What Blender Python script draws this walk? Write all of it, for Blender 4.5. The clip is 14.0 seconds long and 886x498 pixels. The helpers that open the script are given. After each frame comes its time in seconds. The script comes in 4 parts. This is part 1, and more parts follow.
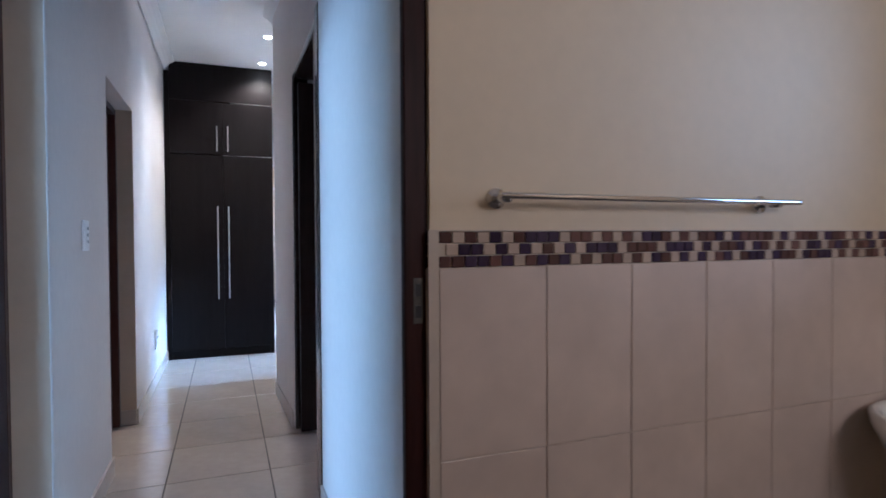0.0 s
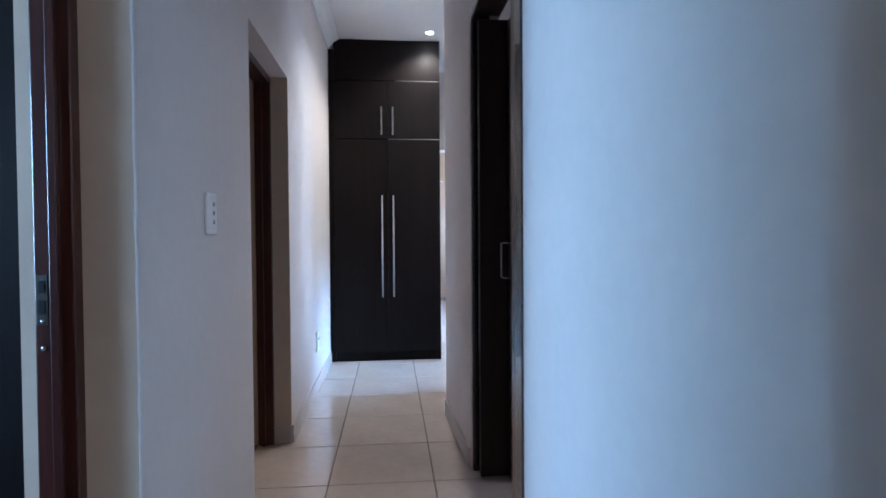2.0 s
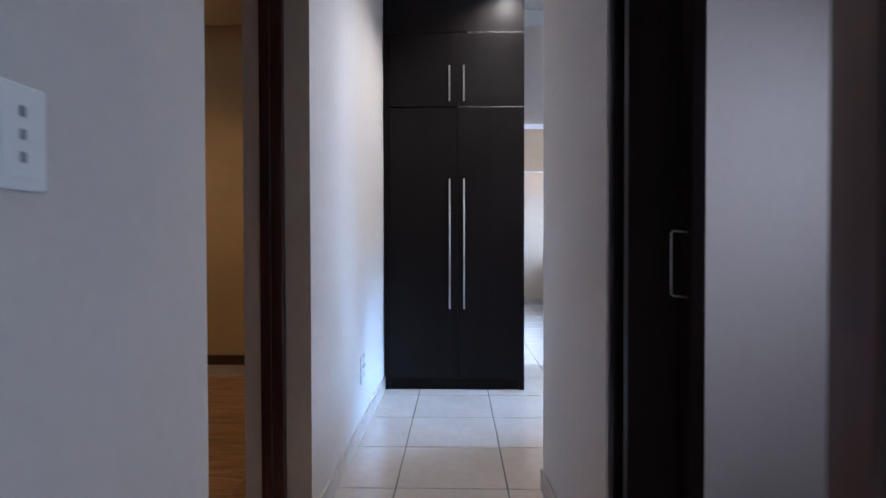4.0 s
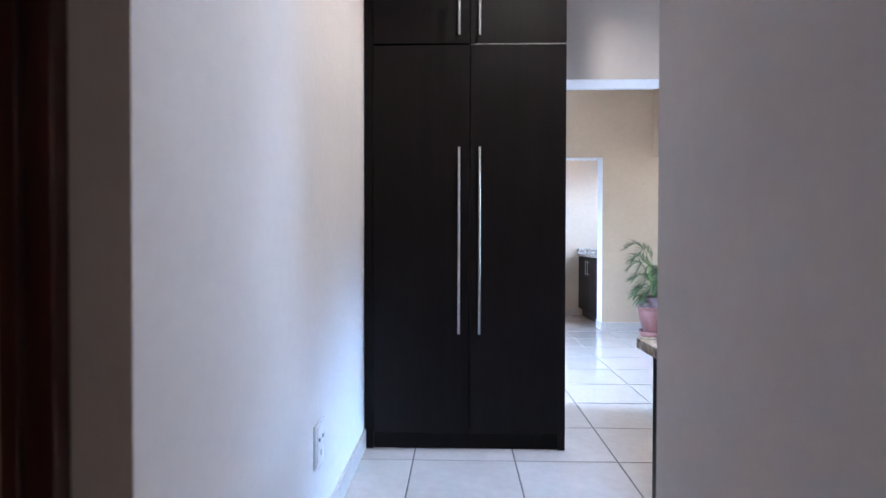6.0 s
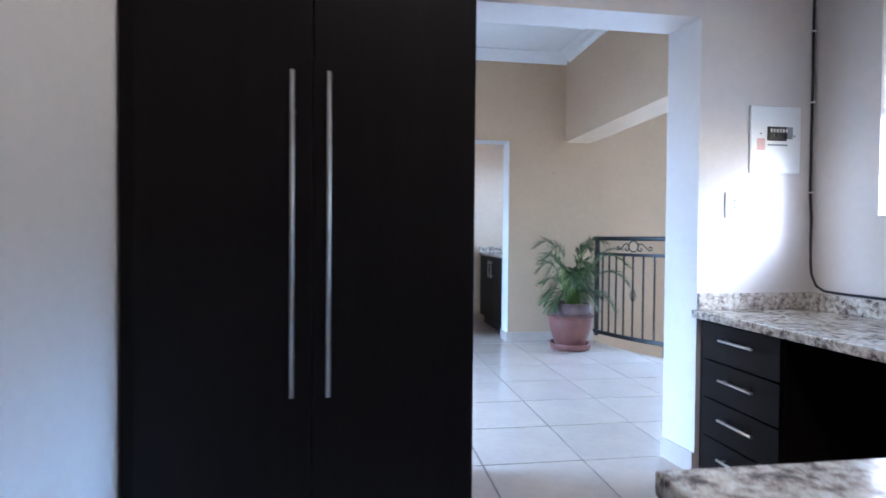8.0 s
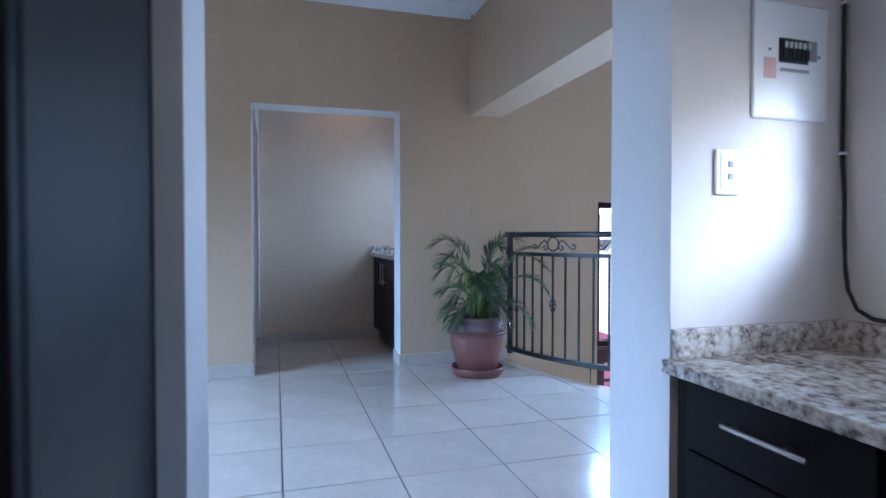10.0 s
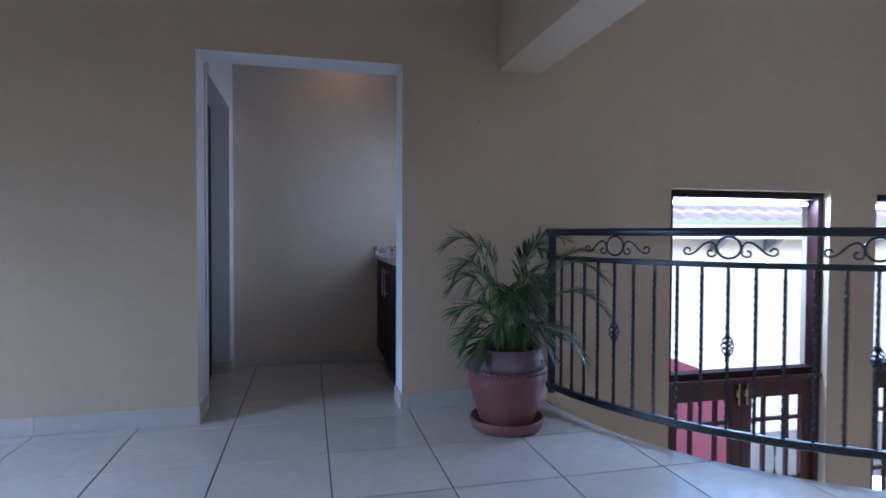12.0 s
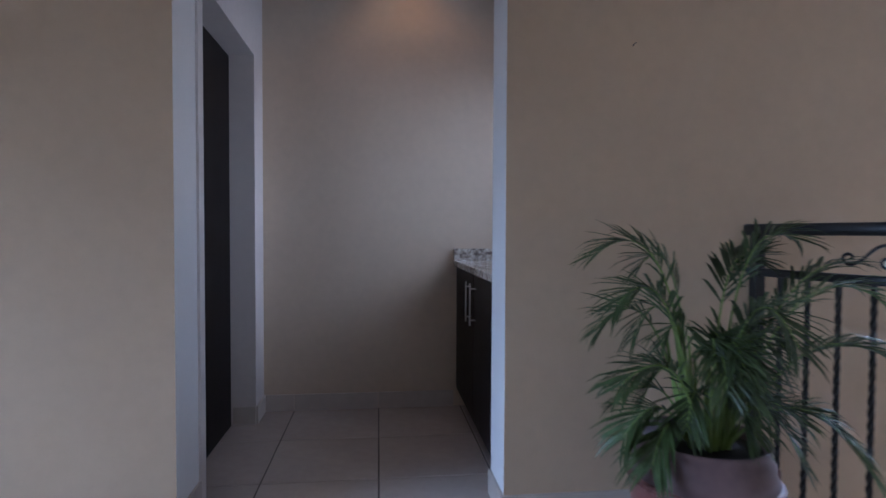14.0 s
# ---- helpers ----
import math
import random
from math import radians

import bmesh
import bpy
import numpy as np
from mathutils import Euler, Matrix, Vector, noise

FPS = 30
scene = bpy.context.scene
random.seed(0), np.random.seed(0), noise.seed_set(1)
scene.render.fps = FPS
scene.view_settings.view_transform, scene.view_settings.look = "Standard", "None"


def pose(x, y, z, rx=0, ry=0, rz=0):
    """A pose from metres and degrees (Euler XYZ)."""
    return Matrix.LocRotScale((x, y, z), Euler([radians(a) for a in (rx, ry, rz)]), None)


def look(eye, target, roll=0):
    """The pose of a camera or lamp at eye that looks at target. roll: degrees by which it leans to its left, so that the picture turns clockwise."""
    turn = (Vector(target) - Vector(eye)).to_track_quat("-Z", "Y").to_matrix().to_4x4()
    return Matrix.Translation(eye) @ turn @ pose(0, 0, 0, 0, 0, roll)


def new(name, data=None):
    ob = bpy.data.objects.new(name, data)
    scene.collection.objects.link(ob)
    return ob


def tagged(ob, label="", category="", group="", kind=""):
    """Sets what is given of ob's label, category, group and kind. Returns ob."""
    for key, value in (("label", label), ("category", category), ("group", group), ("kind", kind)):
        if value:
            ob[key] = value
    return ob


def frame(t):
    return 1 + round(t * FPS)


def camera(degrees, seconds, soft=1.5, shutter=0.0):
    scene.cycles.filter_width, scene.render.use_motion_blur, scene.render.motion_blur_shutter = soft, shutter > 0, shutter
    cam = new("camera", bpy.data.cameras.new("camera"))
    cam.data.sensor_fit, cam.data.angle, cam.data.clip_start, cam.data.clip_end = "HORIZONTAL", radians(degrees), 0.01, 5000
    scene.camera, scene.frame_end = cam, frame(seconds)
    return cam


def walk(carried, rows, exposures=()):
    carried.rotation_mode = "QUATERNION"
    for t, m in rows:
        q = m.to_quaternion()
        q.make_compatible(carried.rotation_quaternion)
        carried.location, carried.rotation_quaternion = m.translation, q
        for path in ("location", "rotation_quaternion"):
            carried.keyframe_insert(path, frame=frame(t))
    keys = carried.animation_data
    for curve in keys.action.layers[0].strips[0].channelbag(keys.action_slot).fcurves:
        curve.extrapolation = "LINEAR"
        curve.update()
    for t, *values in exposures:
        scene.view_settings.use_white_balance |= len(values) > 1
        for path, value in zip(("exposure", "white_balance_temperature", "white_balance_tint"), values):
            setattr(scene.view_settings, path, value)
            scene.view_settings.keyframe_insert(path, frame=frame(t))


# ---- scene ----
cam = camera(76.6, 14.0, shutter=0.5)
PATH = [
    (0, (0.562, -6.334, 1.224), (1.284, -4.469, 1.182), -0.3),
    (0.5, (0.574, -6.113, 1.206), (1.205, -4.215, 1.164), -0.3),
    (1, (0.589, -5.869, 1.183), (1.08, -3.931, 1.138), -0.4),
    (1.5, (0.579, -5.622, 1.175), (0.895, -3.648, 1.13), -0.4),
    (2, (0.573, -5.395, 1.161), (0.756, -3.404, 1.118), -0.4),
    (2.5, (0.575, -5.137, 1.153), (0.649, -3.139, 1.11), -0.3),
    (3, (0.576, -4.85, 1.136), (0.569, -2.85, 1.097), -0.4),
    (3.2, (0.576, -4.728, 1.135), (0.549, -2.729, 1.095), -0.3),
    (5.3, (0.476, -3.424, 1.069), (0.413, -1.425, 1.044), 0.1),
    (5.5, (0.482, -3.3, 1.078), (0.416, -1.302, 1.048), 0.2),
    (6, (0.488, -2.99, 1.075), (0.433, -0.991, 1.047), 0.1),
    (6.5, (0.497, -2.697, 1.08), (0.487, -0.697, 1.045), 0.3),
    (7, (0.545, -2.396, 1.086), (0.603, -0.397, 1.048), 0.5),
    (7.5, (0.603, -2.098, 1.074), (0.761, -0.105, 1.039), 0.3),
    (8, (0.677, -1.821, 1.071), (0.978, 0.156, 1.033), 0.5),
    (8.2, (0.719, -1.711, 1.076), (1.073, 0.256, 1.035), 0.5),
    (10.3, (1.302, -0.506, 1.066), (1.89, 1.405, 1.022), 0.1),
    (10.5, (1.336, -0.398, 1.068), (1.931, 1.511, 1.023), 0.2),
    (11, (1.487, -0.125, 1.072), (2.062, 1.79, 1.022), 0.2),
    (11.5, (1.585, 0.175, 1.061), (2.122, 2.101, 1.013), 0.2),
    (12, (1.677, 0.489, 1.063), (2.142, 2.433, 1.014), 0.2),
    (12.5, (1.731, 0.821, 1.079), (2.156, 2.774, 1.022), 0.2),
    (13, (1.757, 1.159, 1.068), (2.121, 3.124, 1.011), 0.2),
    (13.5, (1.778, 1.506, 1.03), (2.058, 3.486, 0.994), 0.6),
    (14, (1.764, 1.834, 1.068), (1.993, 3.820, 1.009), 0.25),
]
EXPOSURES = [(0, 3.35, 4700, 10), (1.5, 3.3, 4850, 10), (3, 2.88, 4750, 10), (5.5, 3.22, 4950, 10), (6, 3.0, 4950, 12), (7, 2.66, 5050, 13), (7.5, 2.42, 4950, 11), (8.2, 2.36, 4840, 10), (10.3, 1.38, 4600, 10), (11, 1.1, 4700, 10), (11.5, 0.95, 4880, 13), (12, 0.70, 4800, 13), (12.5, 0.46, 4880, 13), (13, 0.44, 5000, 15), (13.5, 0.70, 5150, 19), (14, 0.88, 5200, 20)]
walk(cam, [(t, look(eye, target, roll)) for t, eye, target, roll in PATH], EXPOSURES)

# ---- light ----
SUN_DIR = Vector((-0.56, 1.0, -0.40)).normalized()
sky_world = bpy.data.worlds.new("sky")
scene.world = sky_world
sky_world.use_nodes = True
wn = sky_world.node_tree.nodes
sky = wn.new("ShaderNodeTexSky")
sky.sky_type = "NISHITA"
sky.sun_disc = False
sky.sun_elevation = math.asin(-SUN_DIR.z)
sky.sun_rotation = math.atan2(-SUN_DIR.x, -SUN_DIR.y)
wn["Background"].inputs["Strength"].default_value = 0.15
sky_world.node_tree.links.new(sky.outputs[0], wn["Background"].inputs["Color"])

sun = new("sun", bpy.data.lights.new("sun", "SUN"))
sun.data.energy, sun.data.angle, sun.data.color = 1.75, radians(18), (1.0, 0.985, 0.97)
sun.matrix_world = look((6, -6, 9), Vector((6, -6, 9)) + SUN_DIR)


def area(name, where, towards, sx, sy, power, color, spread=180):
    ob = new(name, bpy.data.lights.new(name, "AREA"))
    ob.data.shape, ob.data.size, ob.data.size_y = "RECTANGLE", sx, sy
    ob.data.energy, ob.data.color, ob.data.spread = power, color, radians(spread)
    ob.matrix_world = look(where, towards)
    return ob


# daylight falls in and down through the windows and the glazed doors
DAY = (0.64, 0.81, 1.0)
area("window_light_study", (2.88, -0.42, 1.39), (0, -0.45, -0.15), 1.2, 0.40, 1.3, (0.5, 0.75, 1.0), 42)
area("window_light_study_side", (2.89, -0.42, 1.30), (1.4, 0.9, 1.2), 1.0, 0.5, 0.55, (0.80, 0.90, 1.0), 120)
area("door_light_hall", (4.735, 4.075, -1.5), (4.6, 1, 0.3), 1.2, 1.05, 40, DAY)
area("door_light_hall_side", (6.54, 4.075, -1.5), (5.5, 1, 0.3), 1.2, 1.05, 30, DAY)
area("window_light_stair", (4.735, 4.0, 1.308), (4.5, 1.6, -0.6), 1.15, 0.04, 40, DAY)
area("window_light_stair_side", (6.54, 4.0, 1.308), (5.8, 1.6, -0.6), 1.2, 0.04, 24, DAY)
area("window_light_bedroom", (-3.42, -5.25, 1.55), (1, -4.1, 0.6), 0.95, 1.25, 10.5, (0.56, 0.80, 1.0), 150)
# added to brighten the landing, from an assumed window out of view
area("window_light_landing", (-2.62, 2.1, 1.55), (1.2, 2.2, -0.9), 1.7, 1.2, 26, DAY, 80)
area("window_light_kitchenette", (2.92, 4.72, 1.55), (1.2, 5.15, 1.05), 0.8, 0.9, 1.5, (0.82, 0.91, 1.0), 100)
area("window_light_bathroom", (2.84, -5.86, 1.70), (1.84, -5.06, 1.66), 0.6, 0.75, 0.10, (0.58, 0.76, 1.0), 54)
# added warm fill, no known source on the bathroom's south side
area("window_light_bathroom_south", (2.0, -7.98, 2.0), (1.8, 0, 0.6), 1.0, 0.6, 2.1, (1.0, 0.78, 0.60))


area("window_light_side_room", (2.42, -2.8, 1.6), (1.4, -2.3, 1.2), 0.85, 0.65, 0.9, (1.0, 0.90, 0.86), 140)


def spot(name, where, power, color, cone=85):
    ob = new(name, bpy.data.lights.new(name, "SPOT"))
    ob.data.energy, ob.data.color, ob.data.spot_size, ob.data.spot_blend = power, color, radians(cone), 0.6
    ob.data.shadow_soft_size = 0.03
    ob.matrix_world = look(where, Vector(where) + Vector((0, 0.001, -1)))
    return ob


WARM = (1.0, 0.80, 0.56)
for sx, sy in ((0.93, -1.13), (0.93, -0.33)):
    spot("downlight_beam", (sx, sy, 2.975), 7.8, WARM, 138)
spot("downlight_beam_room", (-2.0, -1.0, 2.96), 8.0, (1.0, 0.62, 0.30), 150)
spot("downlight_beam_kitchenette", (1.95, 4.92, 2.72), 1.6, (1.0, 0.52, 0.20), 125)
spot("downlight_beam_bathroom", (1.25, -7.0, 2.975), 0.3, (1.0, 0.70, 0.45), 150)

# ---- materials ----


def material(name, color, rough=0.5, metal=0.0, var=0.06, scale=3.0, fine=60.0, fine_var=0.03, bump=0.0, bump_scale=120.0, spec=0.5, coat=0.0, piece=0.0, stretch=(1, 1, 1), second=None, second_at=0.55):
    """Painted or natural surface: broad stains and fine grain over one base colour, with relief."""
    m = bpy.data.materials.new(name)
    m.use_nodes = True
    nt = m.node_tree
    n, ln = nt.nodes, nt.links.new
    b = n["Principled BSDF"]
    b.inputs["Roughness"].default_value = rough
    b.inputs["Metallic"].default_value = metal
    b.inputs["Specular IOR Level"].default_value = spec
    b.inputs["Coat Weight"].default_value = coat
    tc = n.new("ShaderNodeTexCoord")
    mp = n.new("ShaderNodeMapping")
    mp.inputs["Scale"].default_value = stretch
    ln(tc.outputs["Object"], mp.inputs["Vector"])
    big = n.new("ShaderNodeTexNoise")
    big.inputs["Scale"].default_value, big.inputs["Detail"].default_value = scale, 5
    ln(mp.outputs[0], big.inputs["Vector"])
    small = n.new("ShaderNodeTexNoise")
    small.inputs["Scale"].default_value, small.inputs["Detail"].default_value = fine, 4
    ln(mp.outputs[0], small.inputs["Vector"])

    def scaled(sock, amount):
        r = n.new("ShaderNodeMapRange")
        r.inputs["From Min"].default_value, r.inputs["From Max"].default_value = 0.3, 0.7
        r.inputs["To Min"].default_value, r.inputs["To Max"].default_value = 1 - amount, 1 + amount
        ln(sock, r.inputs["Value"])
        return r.outputs[0]

    mul = n.new("ShaderNodeMath")
    mul.operation = "MULTIPLY"
    ln(scaled(big.outputs["Fac"], var), mul.inputs[0])
    ln(scaled(small.outputs["Fac"], fine_var), mul.inputs[1])
    value = mul.outputs[0]
    if piece:
        info = n.new("ShaderNodeObjectInfo")
        r = n.new("ShaderNodeMapRange")
        r.inputs["To Min"].default_value, r.inputs["To Max"].default_value = 1 - piece, 1 + piece
        ln(info.outputs["Random"], r.inputs["Value"])
        m2 = n.new("ShaderNodeMath")
        m2.operation = "MULTIPLY"
        ln(value, m2.inputs[0])
        ln(r.outputs[0], m2.inputs[1])
        value = m2.outputs[0]
    hsv = n.new("ShaderNodeHueSaturation")
    ln(value, hsv.inputs["Value"])
    if second:
        ramp = n.new("ShaderNodeMapRange")
        ramp.inputs["From Min"].default_value, ramp.inputs["From Max"].default_value = second_at - 0.08, second_at + 0.08
        ln(small.outputs["Fac"], ramp.inputs["Value"])
        mix = n.new("ShaderNodeMix")
        mix.data_type = "RGBA"
        mix.inputs["A"].default_value, mix.inputs["B"].default_value = (*color, 1), (*second, 1)
        ln(ramp.outputs[0], mix.inputs["Factor"])
        ln(mix.outputs["Result"], hsv.inputs["Color"])
    else:
        hsv.inputs["Color"].default_value = (*color, 1)
    ln(hsv.outputs[0], b.inputs["Base Color"])
    rr = n.new("ShaderNodeMapRange")
    rr.inputs["To Min"].default_value, rr.inputs["To Max"].default_value = rough * 0.93, min(1, rough * 1.07)
    ln(big.outputs["Fac"], rr.inputs["Value"])
    ln(rr.outputs[0], b.inputs["Roughness"])
    if bump:
        bt = n.new("ShaderNodeTexNoise")
        bt.inputs["Scale"].default_value, bt.inputs["Detail"].default_value = bump_scale, 3
        ln(mp.outputs[0], bt.inputs["Vector"])
        bp = n.new("ShaderNodeBump")
        bp.inputs["Strength"].default_value, bp.inputs["Distance"].default_value = bump, 0.002
        ln(bt.outputs["Fac"], bp.inputs["Height"])
        ln(bp.outputs[0], b.inputs["Normal"])
    return m


def glow(name, color, strength):
    m = bpy.data.materials.new(name)
    m.use_nodes = True
    b = m.node_tree.nodes["Principled BSDF"]
    b.inputs["Base Color"].default_value = (*color, 1)
    b.inputs["Emission Color"].default_value = (*color, 1)
    b.inputs["Emission Strength"].default_value = strength
    return m


def glass_material(name):
    m = bpy.data.materials.new(name)
    m.use_nodes = True
    b = m.node_tree.nodes["Principled BSDF"]
    b.inputs["Base Color"].default_value = (0.95, 0.98, 1, 1)
    b.inputs["Roughness"].default_value = 0.02
    b.inputs["Transmission Weight"].default_value = 1.0
    b.inputs["IOR"].default_value = 1.1
    return m


def granite():
    """Polished stone: cream ground, brown drifts and dark flecks."""
    m = bpy.data.materials.new("speckled_granite")
    m.use_nodes = True
    n, ln = m.node_tree.nodes, m.node_tree.links.new
    b = n["Principled BSDF"]
    b.inputs["Roughness"].default_value = 0.13
    tc = n.new("ShaderNodeTexCoord")
    drift = n.new("ShaderNodeTexNoise")
    drift.inputs["Scale"].default_value, drift.inputs["Detail"].default_value, drift.inputs["Distortion"].default_value = 14, 6, 0.8
    fleck = n.new("ShaderNodeTexNoise")
    fleck.inputs["Scale"].default_value, fleck.inputs["Detail"].default_value, fleck.inputs["Roughness"].default_value = 48, 8, 0.72
    for t in (drift, fleck):
        ln(tc.outputs["Object"], t.inputs["Vector"])
    mix = n.new("ShaderNodeMix")
    mix.inputs["Factor"].default_value = 0.62
    ln(drift.outputs["Fac"], mix.inputs["A"])
    ln(fleck.outputs["Fac"], mix.inputs["B"])
    ramp = n.new("ShaderNodeValToRGB")
    e = ramp.color_ramp.elements
    e[0].position, e[0].color = 0.36, (0.035, 0.030, 0.030, 1)
    e[1].position, e[1].color = 0.60, (0.78, 0.76, 0.72, 1)
    for at, c in ((0.42, (0.15, 0.12, 0.11, 1)), (0.47, (0.40, 0.34, 0.29, 1)), (0.53, (0.62, 0.57, 0.50, 1))):
        el = e.new(at)
        el.color = c
    ln(mix.outputs["Result"], ramp.inputs["Fac"])
    ln(ramp.outputs["Color"], b.inputs["Base Color"])
    return m


PLASTER = material("off_white_plaster", (0.70, 0.65, 0.62), 0.75, var=0.035, scale=1.6, fine=25, fine_var=0.02, bump=0.25, bump_scale=45, spec=0.25)
TAN = material("tan_plaster", (0.535, 0.402, 0.275), 0.75, var=0.05, scale=1.2, fine=22, fine_var=0.025, bump=0.3, bump_scale=45, spec=0.25)
CREAM = material("cream_plaster", (0.62, 0.51, 0.39), 0.75, var=0.05, scale=1.2, fine=22, fine_var=0.025, bump=0.3, bump_scale=45, spec=0.25)
OCHRE = material("ochre_plaster", (0.47, 0.345, 0.175), 0.75, var=0.05, scale=1.2, fine=22, fine_var=0.02, bump=0.25, bump_scale=45, spec=0.25)
BATH_PAINT = material("cream_bathroom_paint", (0.62, 0.51, 0.36), 0.6, var=0.04, scale=1.4, fine=25, fine_var=0.02, bump=0.25, bump_scale=45, spec=0.3)
WHITE = material("white_trim_paint", (0.78, 0.77, 0.76), 0.5, var=0.02, fine_var=0.01, bump=0.1, bump_scale=60)
CEIL = material("white_ceiling_paint", (0.80, 0.80, 0.80), 0.8, var=0.02, fine_var=0.01, bump=0.15, bump_scale=60, spec=0.2)
GROUT = material("grey_grout", (0.11, 0.095, 0.09), 0.9, var=0.15, fine_var=0.1)
TILE = material("beige_porcelain_tile", (0.54, 0.465, 0.41), 0.16, var=0.06, scale=3.5, fine=22, fine_var=0.035, piece=0.035, bump=0.03, bump_scale=18, coat=0.35)
SKIRT_TILE = material("skirting_tile", (0.52, 0.46, 0.41), 0.33, var=0.07, scale=3, fine=16, fine_var=0.04, piece=0.05)
WENGE = material("dark_wenge_veneer", (0.0070, 0.0048, 0.0050), 0.45, var=0.22, scale=2.5, fine=26, fine_var=0.22, bump=0.12, bump_scale=50, stretch=(6, 6, 0.35), spec=0.14)
DARK_INSIDE = material("dark_plinth_board", (0.010, 0.008, 0.008), 0.5, var=0.15, fine_var=0.1)
MAHOGANY = material("varnished_mahogany", (0.058, 0.016, 0.011), 0.32, var=0.3, scale=3, fine=18, fine_var=0.25, stretch=(5, 5, 0.4), coat=0.18, bump=0.08)
DARK_MAHOGANY = material("dark_mahogany", (0.026, 0.008, 0.007), 0.5, var=0.3, scale=3, fine=18, fine_var=0.25, stretch=(5, 5, 0.4), bump=0.1, spec=0.15)
DOOR_DARK = material("dark_stained_door", (0.019, 0.011, 0.010), 0.42, var=0.25, scale=3, fine=20, fine_var=0.2, stretch=(5, 5, 0.4), spec=0.25)
STEEL = material("brushed_steel", (0.62, 0.61, 0.60), 0.32, 1.0, var=0.05, fine=140, fine_var=0.06)
WORN = material("worn_steel", (0.09, 0.08, 0.07), 0.5, 1.0, var=0.3, fine=60, fine_var=0.2)
CHROME = material("polished_chrome", (0.80, 0.80, 0.82), 0.08, 1.0, var=0.02, fine_var=0.01)
BRASS = material("dull_brass", (0.55, 0.42, 0.22), 0.35, 1.0, var=0.1)
PLASTIC = material("white_switch_plastic", (0.88, 0.88, 0.88), 0.32, var=0.015, fine_var=0.01)
GREY_PLASTIC = material("grey_plastic", (0.30, 0.31, 0.33), 0.4)
BLACK_PLASTIC = material("black_plastic", (0.012, 0.012, 0.014), 0.35)
PINK_LABEL = material("pale_pink_paper", (0.72, 0.48, 0.48), 0.7)
GRANITE = granite()
IRON = material("black_painted_iron", (0.013, 0.014, 0.016), 0.38, var=0.15, fine=90, fine_var=0.1, bump=0.1, bump_scale=150)
CLAY = material("glazed_clay_pot", (0.165, 0.066, 0.056), 0.38, var=0.22, scale=5, fine=35, fine_var=0.08, bump=0.1, bump_scale=60)
GLAZE = material("grey_violet_glaze", (0.130, 0.080, 0.080), 0.5, var=0.25, scale=6, fine=30, fine_var=0.1)
SOIL = material("dark_soil", (0.03, 0.022, 0.016), 0.95, var=0.3, fine_var=0.3, bump=0.8, bump_scale=90)
LEAF = material("palm_leaf", (0.052, 0.082, 0.024), 0.46, var=0.35, scale=9, fine=60, fine_var=0.15, piece=0.25)
STEM = material("palm_stem", (0.20, 0.29, 0.07), 0.5, var=0.25, scale=12)
WALL_TILE = material("cream_wall_tile", (0.56, 0.455, 0.385), 0.22, var=0.08, scale=4, fine=14, fine_var=0.04, piece=0.035)
MOSAIC_CREAM = material("cream_mosaic", (0.43, 0.33, 0.26), 0.12, var=0.1, scale=20, piece=0.12)
MOSAIC_BROWN = material("brown_mosaic", (0.10, 0.048, 0.042), 0.10, var=0.15, scale=20, piece=0.3)
MOSAIC_PLUM = material("plum_mosaic", (0.040, 0.024, 0.052), 0.08, var=0.15, scale=20, piece=0.3)
TILE_GROUT = material("cream_grout", (0.50, 0.42, 0.34), 0.9)
CERAMIC = material("white_ceramic", (0.80, 0.80, 0.78), 0.12, var=0.01, fine_var=0.005, coat=0.3)
WOOD_FLOOR = material("oak_laminate", (0.36, 0.20, 0.09), 0.3, var=0.35, scale=2.5, fine=9, fine_var=0.5, stretch=(0.6, 7, 7), piece=0.18)
BROWN_SKIRT = material("brown_skirting", (0.05, 0.022, 0.014), 0.35, var=0.2, stretch=(1, 5, 5))
OUT_WHITE = material("white_house_render", (0.80, 0.80, 0.80), 0.85, var=0.04, bump=0.3)
# roof and red wall colours are lightened to imitate outdoor glare
ROOF_TILE = material("glare_paled_roof_tile", (0.78, 0.60, 0.50), 0.7, var=0.15, piece=0.15)
RED_PAINT = material("glare_paled_red_wall", (0.70, 0.18, 0.21), 0.6, var=0.1)
GROUND = material("paved_ground", (0.30, 0.28, 0.26), 0.9, var=0.15, scale=1.5, bump=0.3)
BLIND = material("dark_blind", (0.02, 0.02, 0.022), 0.5)
GLASS = glass_material("clear_glass")
# opaque sheet for unseen panes, added to keep direct sun out
OPAQUE_PANE = material("opaque_pale_pane", (0.75, 0.80, 0.82), 0.6, var=0.03)
ARCHITRAVE = material("varnished_dark_architrave", (0.022, 0.013, 0.012), 0.24, var=0.25, scale=3, fine=20, fine_var=0.2, stretch=(5, 5, 0.4), coat=0.5)
LAMP = glow("downlight_lamp", (1.0, 0.86, 0.66), 14)

# ---- helpers ----
BASE = {}


def box(bm, x0, x1, y0, y1, z0, z1, bevel=0.0):
    """A box between two corners, with its long edges eased if bevel is given."""
    r = bmesh.ops.create_cube(bm, size=1)
    for v in r["verts"]:
        v.co = Vector((x0 + (v.co.x + 0.5) * (x1 - x0), y0 + (v.co.y + 0.5) * (y1 - y0), z0 + (v.co.z + 0.5) * (z1 - z0)))
    if bevel:
        es = list({e for v in r["verts"] for e in v.link_edges})
        bmesh.ops.bevel(bm, geom=es, offset=bevel, segments=2, affect="EDGES", profile=0.5)
    return bm


def boxes(*rows, bevel=0.0):
    bm = bmesh.new()
    for r in rows:
        box(bm, *r, bevel=bevel)
    return bm


